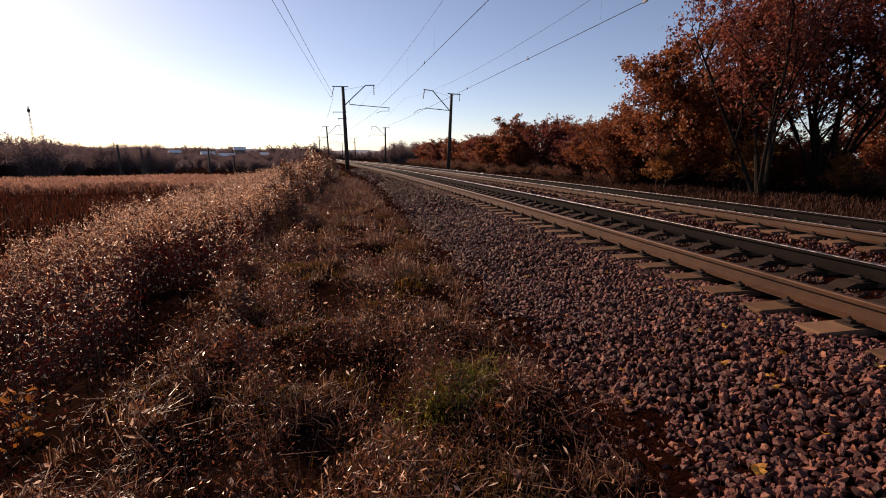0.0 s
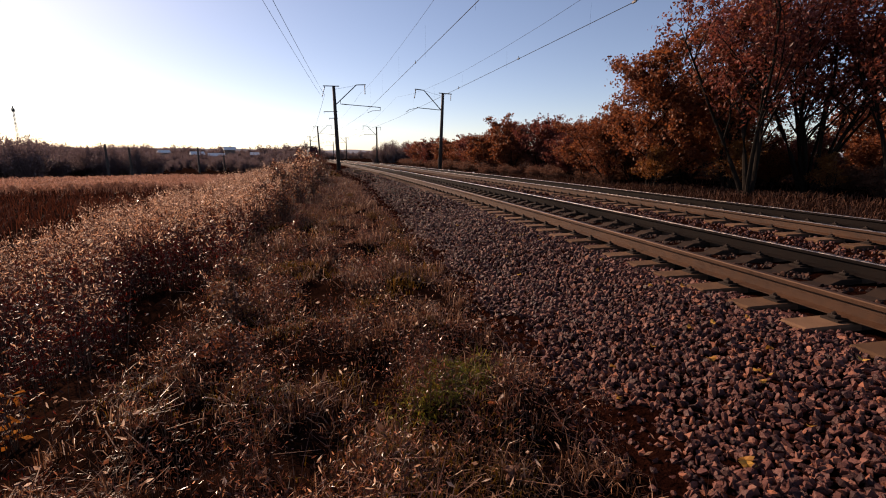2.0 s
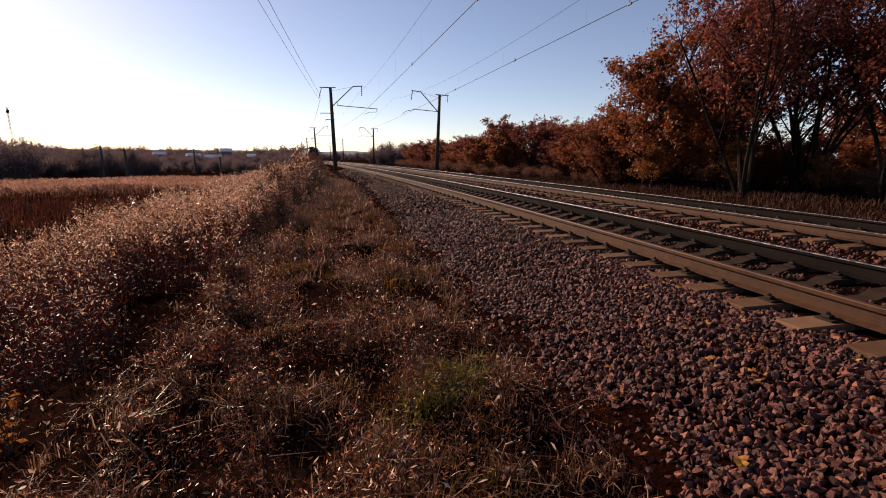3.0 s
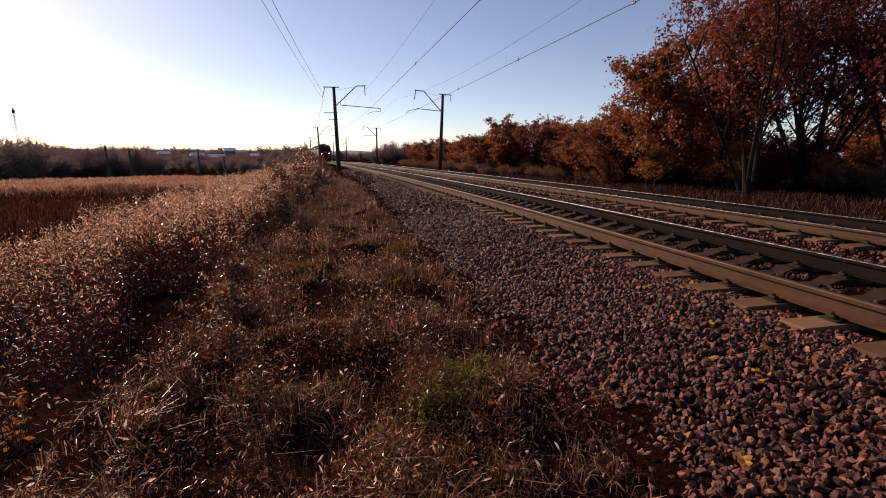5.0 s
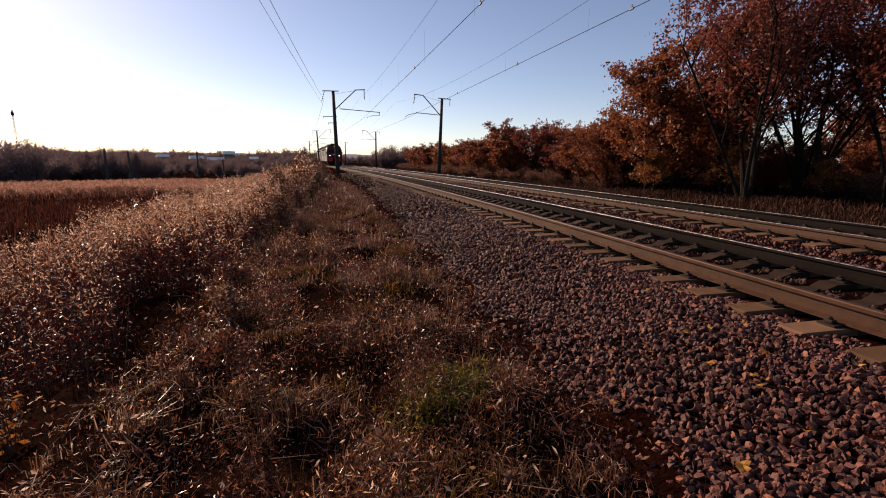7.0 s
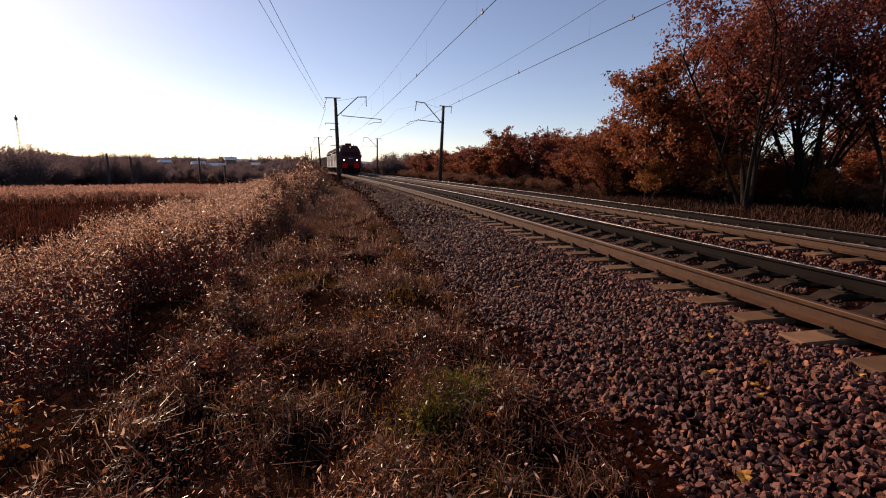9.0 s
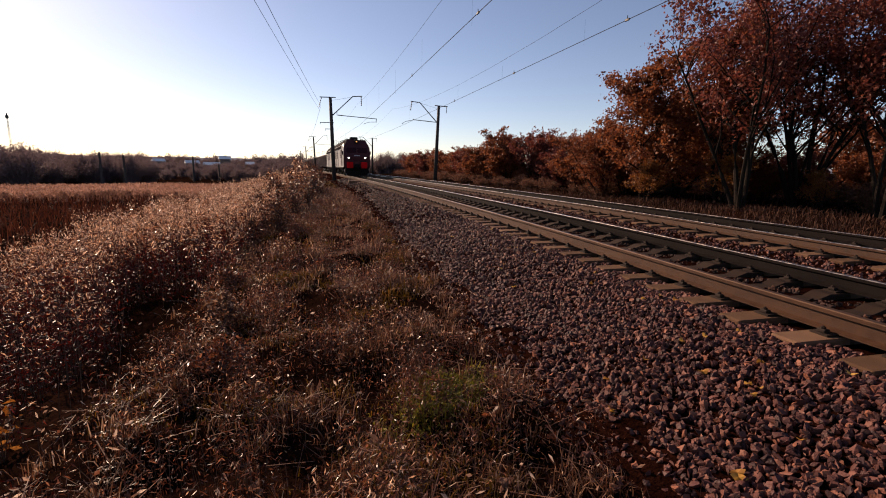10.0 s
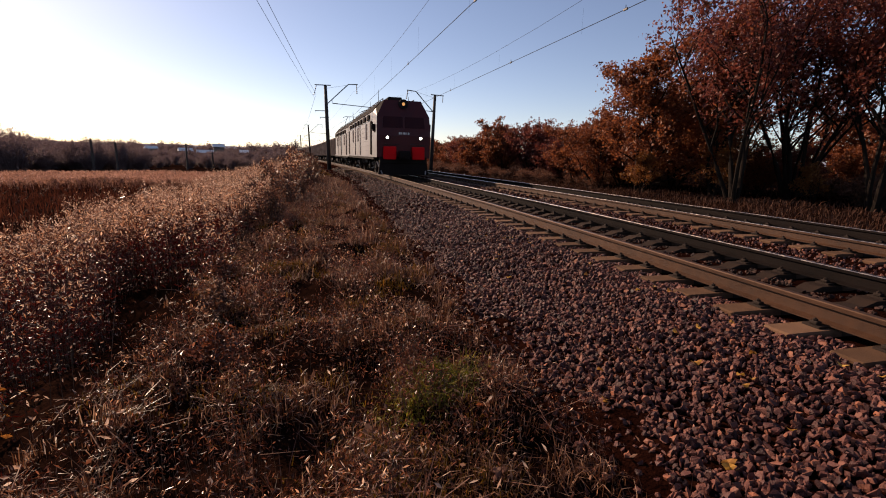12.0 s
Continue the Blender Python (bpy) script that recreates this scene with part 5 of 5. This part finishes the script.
def build_hills():
    n = 160
    v, f = [], []
    for k in range(n):
        x = -3400 + 6800 * k / (n - 1)
        top = 8 + 30 * (noise.noise((x * 0.0011, 2, 0)) * 0.5 + 0.5) + 9 * noise.noise((x * 0.006, 5, 0))
        y = 2600 - abs(x) * 0.25
        v += [(x, y, -6), (x, y + 80, top), (x, y + 500, -6)]
    for k in range(n - 1):
        a = 3 * k
        f += [(a, a + 3, a + 4, a + 1), (a + 1, a + 4, a + 5, a + 2)]
    tagged(new("hills", raw_mesh("hills", v, f, hill_mat, True)), "hills along the horizon, haze painted into their pale colour", "hills", kind="structure")


build_hills()


def build_small_things():
    s = thing("concrete_block", "pale concrete block lying on the ballast edge", "block", Matrix.Translation(on_track(42, -1.75, -0.04)) @ pose(0, 0, 0, 0, 0, 8))
    b = bm_new()
    box(b, -0.55, -0.2, -0.1, 0.55, 0.2, 0.12, 0.03)
    part("slab", b, concrete, s)
    for x, y in ((12.6, 52.0), (12.9, 43.0)):
        m = thing("marker_post", "short white painted marker post beside the second track", "marker post", pose(x, y, ground_z(x, y)), "marker posts")
        b = bm_new()
        box(b, -0.07, -0.07, -0.2, 0.07, 0.07, 0.55, 0.015)
        part("post", b, pale_roof, m)


build_small_things()


def build_near_details():
    r = np.random.default_rng(77)
    # small plant with yellow leaves below the embankment
    p = thing("yellow_plant", "small weed with bright yellow-orange leaves among dark stems", "weed", pose(-2.5, 3.8, ground_z(-2.5, 3.8)))
    b = bm_new()
    tips = []
    for k in range(5):
        a = k * 1.3
        pts = [(0, 0, -0.02), (0.03 * math.cos(a), 0.03 * math.sin(a), 0.18), (0.1 * math.cos(a), 0.1 * math.sin(a), 0.36 + 0.03 * k)]
        tube(b, pts, [0.005, 0.004, 0.002], 5)
        tips += pts[1:]
    part("stem", b, weed_stem, p)
    t = np.array(tips)
    lv, lf = leaves(t[r.integers(0, len(t), 60)] + r.normal(0, 0.045, (60, 3)), 0.065, 0.04, -0.1, r)
    part("foliage", raw_mesh("foliage", lv, lf, gold_leaf), None, p)
    # bleached crooked sticks
    for x, y, turn, size in ((0.37, 3.55, 20, 1.0), (-0.36, 4.1, 75, 0.8), (1.0, 3.9, -40, 0.7), (-0.1, 2.7, 130, 0.8)):
        b = bm_new()
        tube(b, [(0, 0, -0.01), (0.03, 0.01, 0.05), (0.1, 0.0, 0.075), (0.2, 0.03, 0.07)], [0.007, 0.006, 0.005, 0.003], 6)
        tube(b, [(0.1, 0.0, 0.075), (0.14, -0.06, 0.1), (0.2, -0.08, 0.1)], [0.004, 0.003, 0.002], 5)
        me = bpy.data.meshes.new("stick")
        b.to_mesh(me)
        b.free()
        me.materials.append(plume)
        s = tagged(new("stick", me), "bleached crooked twig lying in the withered grass", "twig", "sticks in the grass")
        s.matrix_basis = pose(x, y, ground_z(x, y) + 0.02, 0, 0, turn) @ Matrix.Scale(size, 4)
    # fallen leaves that can be told apart
    for x, y, turn, mat in ((0.84, 2.02, 30, reed), (-0.44, 2.3, 100, plume), (0.95, 2.55, 200, oak_leaf), (0.2, 2.45, 300, plume), (1.3, 2.35, 60, oak_leaf), (0.5, 4.3, 10, reed)):
        b = bm_new()
        ring = [b.verts.new((0.055 * math.cos(a) * (1 + 0.25 * math.cos(5 * a)), 0.035 * math.sin(a) * (1 + 0.25 * math.cos(5 * a)), 0.02 * math.cos(2 * a) + 0.012 * math.sin(3 * a))) for a in [k * math.pi / 8 for k in range(16)]]
        mid = b.verts.new((0, 0, -0.006))
        for k in range(16):
            b.faces.new((mid, ring[k], ring[(k + 1) % 16]))
        me = bpy.data.meshes.new("fallen_leaf")
        b.to_mesh(me)
        b.free()
        me.materials.append(mat)
        s = tagged(new("fallen_leaf", me), "curled dry fallen leaf on the withered grass", "leaf", "fallen leaves")
        s.matrix_basis = pose(x, y, ground_z(x, y) + 0.045, 35, 10, turn)


build_near_details()


def build_stone_leaves():
    r = random.Random(91)
    b = bm_new()
    ring = [b.verts.new((0.034 * math.cos(a) * (1 + 0.2 * math.cos(4 * a)), 0.022 * math.sin(a), 0.012 * math.cos(2 * a))) for a in [k * math.pi / 6 for k in range(12)]]
    mid = b.verts.new((0, 0, -0.004))
    for k in range(12):
        b.faces.new((mid, ring[k], ring[(k + 1) % 12]))
    me = bpy.data.meshes.new("fallen_leaf")
    b.to_mesh(me)
    b.free()
    me.materials.append(yellow_leaf)
    for _ in range(34):
        y, u = 1.6 + 8 * r.random() ** 1.6, r.uniform(-3.2, -1.4)
        leaf = tagged(new("fallen_leaf", me), "small yellow fallen leaf lying on the crushed stones", "leaf", "yellow leaves on the ballast")
        leaf.matrix_basis = Matrix.Translation(on_track(y, u, ballast_z(u) + 0.042)) @ pose(0, 0, 0, r.uniform(-30, 45), r.uniform(-25, 25), r.uniform(0, 360)) @ Matrix.Scale(r.uniform(0.7, 1.15), 4)


def build_wire_clamps():
    for u, z, ys in ((SECOND + 0.05, 5.75, (12.5, 20.5, 30)), (0.1, 6.0, (14, 24))):
        for y in ys:
            b = bm_new()
            box(b, -0.022, -0.09, -0.03, 0.022, 0.09, 0.035, 0.008)
            tube(b, [(0, 0, 0.03), (0, 0, 0.12)], 0.012, 6)
            me = bpy.data.meshes.new("wire_clamp")
            b.to_mesh(me)
            b.free()
            me.materials.append(galvanised)
            clamp = tagged(new("wire_clamp", me), "small steel clamp on the contact wire", "clamp", "wire clamps")
            y0, y1 = (-9, 55.5) if u > 1 else (-10, 54.5)
            f = (y - y0) / (y1 - y0)
            clamp.matrix_basis = Matrix.Translation(on_track(y0, u, z).lerp(on_track(y1, u, z), f) - Vector((0, 0, 0.2 * f * (1 - f)))) @ pose(0, 0, 0, 0, 0, heading(y))


build_stone_leaves()
build_wire_clamps()


# ---- ballast stones ----
def stone_mesh(seed):
    """A sharp-edged crushed stone."""
    r = random.Random(seed)
    bm = bm_new()
    ax = (r.uniform(0.5, 0.66), r.uniform(0.36, 0.52), r.uniform(0.26, 0.42))
    for _ in range(11):
        d = Vector((r.gauss(0, 1), r.gauss(0, 1), r.gauss(0, 1))).normalized() * r.uniform(0.85, 1.1)
        bm.verts.new((d.x * ax[0], d.y * ax[1], d.z * ax[2]))
    bmesh.ops.convex_hull(bm, input=bm.verts)
    bmesh.ops.delete(bm, geom=[v for v in bm.verts if not v.link_faces], context="VERTS")
    bmesh.ops.triangulate(bm, faces=bm.faces)
    bmesh.ops.recalc_face_normals(bm, faces=bm.faces)
    me = bpy.data.meshes.new("stone")
    bm.to_mesh(me)
    bm.free()
    me.materials.append(stone_piece)
    return me


STONES = [stone_mesh(k) for k in range(14)]


def build_stones():
    base = [np.array([v.co for v in me.vertices]) for me in STONES]
    tri = [np.array([tuple(p.vertices) for p in me.polygons]) for me in STONES]
    spots = []
    for n, u0, u1, y0, y1, size in ((12000, -3.75, -1.0, -7, 0.9, 0.052), (15500, -3.75, -0.95, 0.9, 5.5, 0.049), (12500, -3.75, -0.95, 5.5, 12, 0.051), (7500, -3.7, -0.95, 12, 26, 0.064), (3500, -0.72, 0.72, 1.5, 14, 0.05),
                                    (5200, 0.9, 3.2, 2, 15, 0.05), (2500, 0.9, 3.2, 15, 32, 0.07), (2200, 3.35, 4.85, 3, 22, 0.055), (2200, 5, 7.6, 4, 20, 0.055), (2500, -3.7, -1.2, 26, 55, 0.09)):
        y = y0 + (y1 - y0) * rng.random(n)
        u = rng.uniform(u0, u1, n)
        for a, b in zip(u, y):
            if a < -2.75 + 0.55 * min(1, max(0, (b - 10) / 14)) - 0.75 * patch(0.0, b, 1.1, 31) - 0.25 * patch(0.0, b, 4.0, 33) and rng.random() < 0.82:
                continue
            phase = ((b - 2.826 + PITCH / 2) % PITCH) - PITCH / 2
            phase_two = ((b - 2.65 + PITCH / 2) % PITCH) - PITCH / 2
            if (-1.33 < a < 1.38 and abs(phase) < 0.14) or 0.62 < abs(a) < 0.95 or (2.77 < a < 5.47 and abs(phase_two) < 0.14):
                continue
            spots.append((a, b, size))
    near = 0
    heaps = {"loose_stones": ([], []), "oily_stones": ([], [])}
    counts = {"loose_stones": 0, "oily_stones": 0}
    for i, (u, y, size) in enumerate(spots):
        p = on_track(y, u)
        s = size * rng.uniform(0.55, 1.5)
        turn = Euler(rng.uniform(0, 6.28, 3)).to_matrix()
        z = p.z + ballast_z(u) + s * rng.uniform(0.0, 0.35)
        if near < 300 and y < 2.6 and -3.2 < u < -2.0 and s > 0.05 and y > 0.9:
            near += 1
            part("stone", STONES[i % 14], None, ballast, m=Matrix.LocRotScale((p.x, p.y, z), turn, (s, s, s)))
            continue
        # stones between the rails get the tone with painted shade and oil
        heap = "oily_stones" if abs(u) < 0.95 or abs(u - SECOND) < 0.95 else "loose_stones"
        v, f = heaps[heap]
        f.append(tri[i % 14] + counts[heap])
        counts[heap] += len(base[i % 14])
        v.append(base[i % 14] @ (np.array(turn).T * s) + [p.x, p.y, z])
    for name, mat, label in (("loose_stones", stone, "sharp reddish-brown and grey crushed stones"), ("oily_stones", shaded_oily_stone, "crushed stones between the rails, darkened for shade and oil")):
        v, f = heaps[name]
        tagged(part(name, raw_mesh(name, np.concatenate(v), np.concatenate(f), mat), None, ballast, label), kind="stuff")


build_stones()


# ---- what moves ----
def motions():
    for ob, behind in VEHICLES:
        walk(ob, [(k * 0.5, vehicle_pose(k * 0.5, behind)) for k in range(25)])
    for ob, yy in wheels_a + wheels_b:
        walk(ob, [(k / 30, pose(0, yy, 0.625, math.degrees(SPEED * k / 30 / 0.625) % 360)) for k in range(361)])


motions()
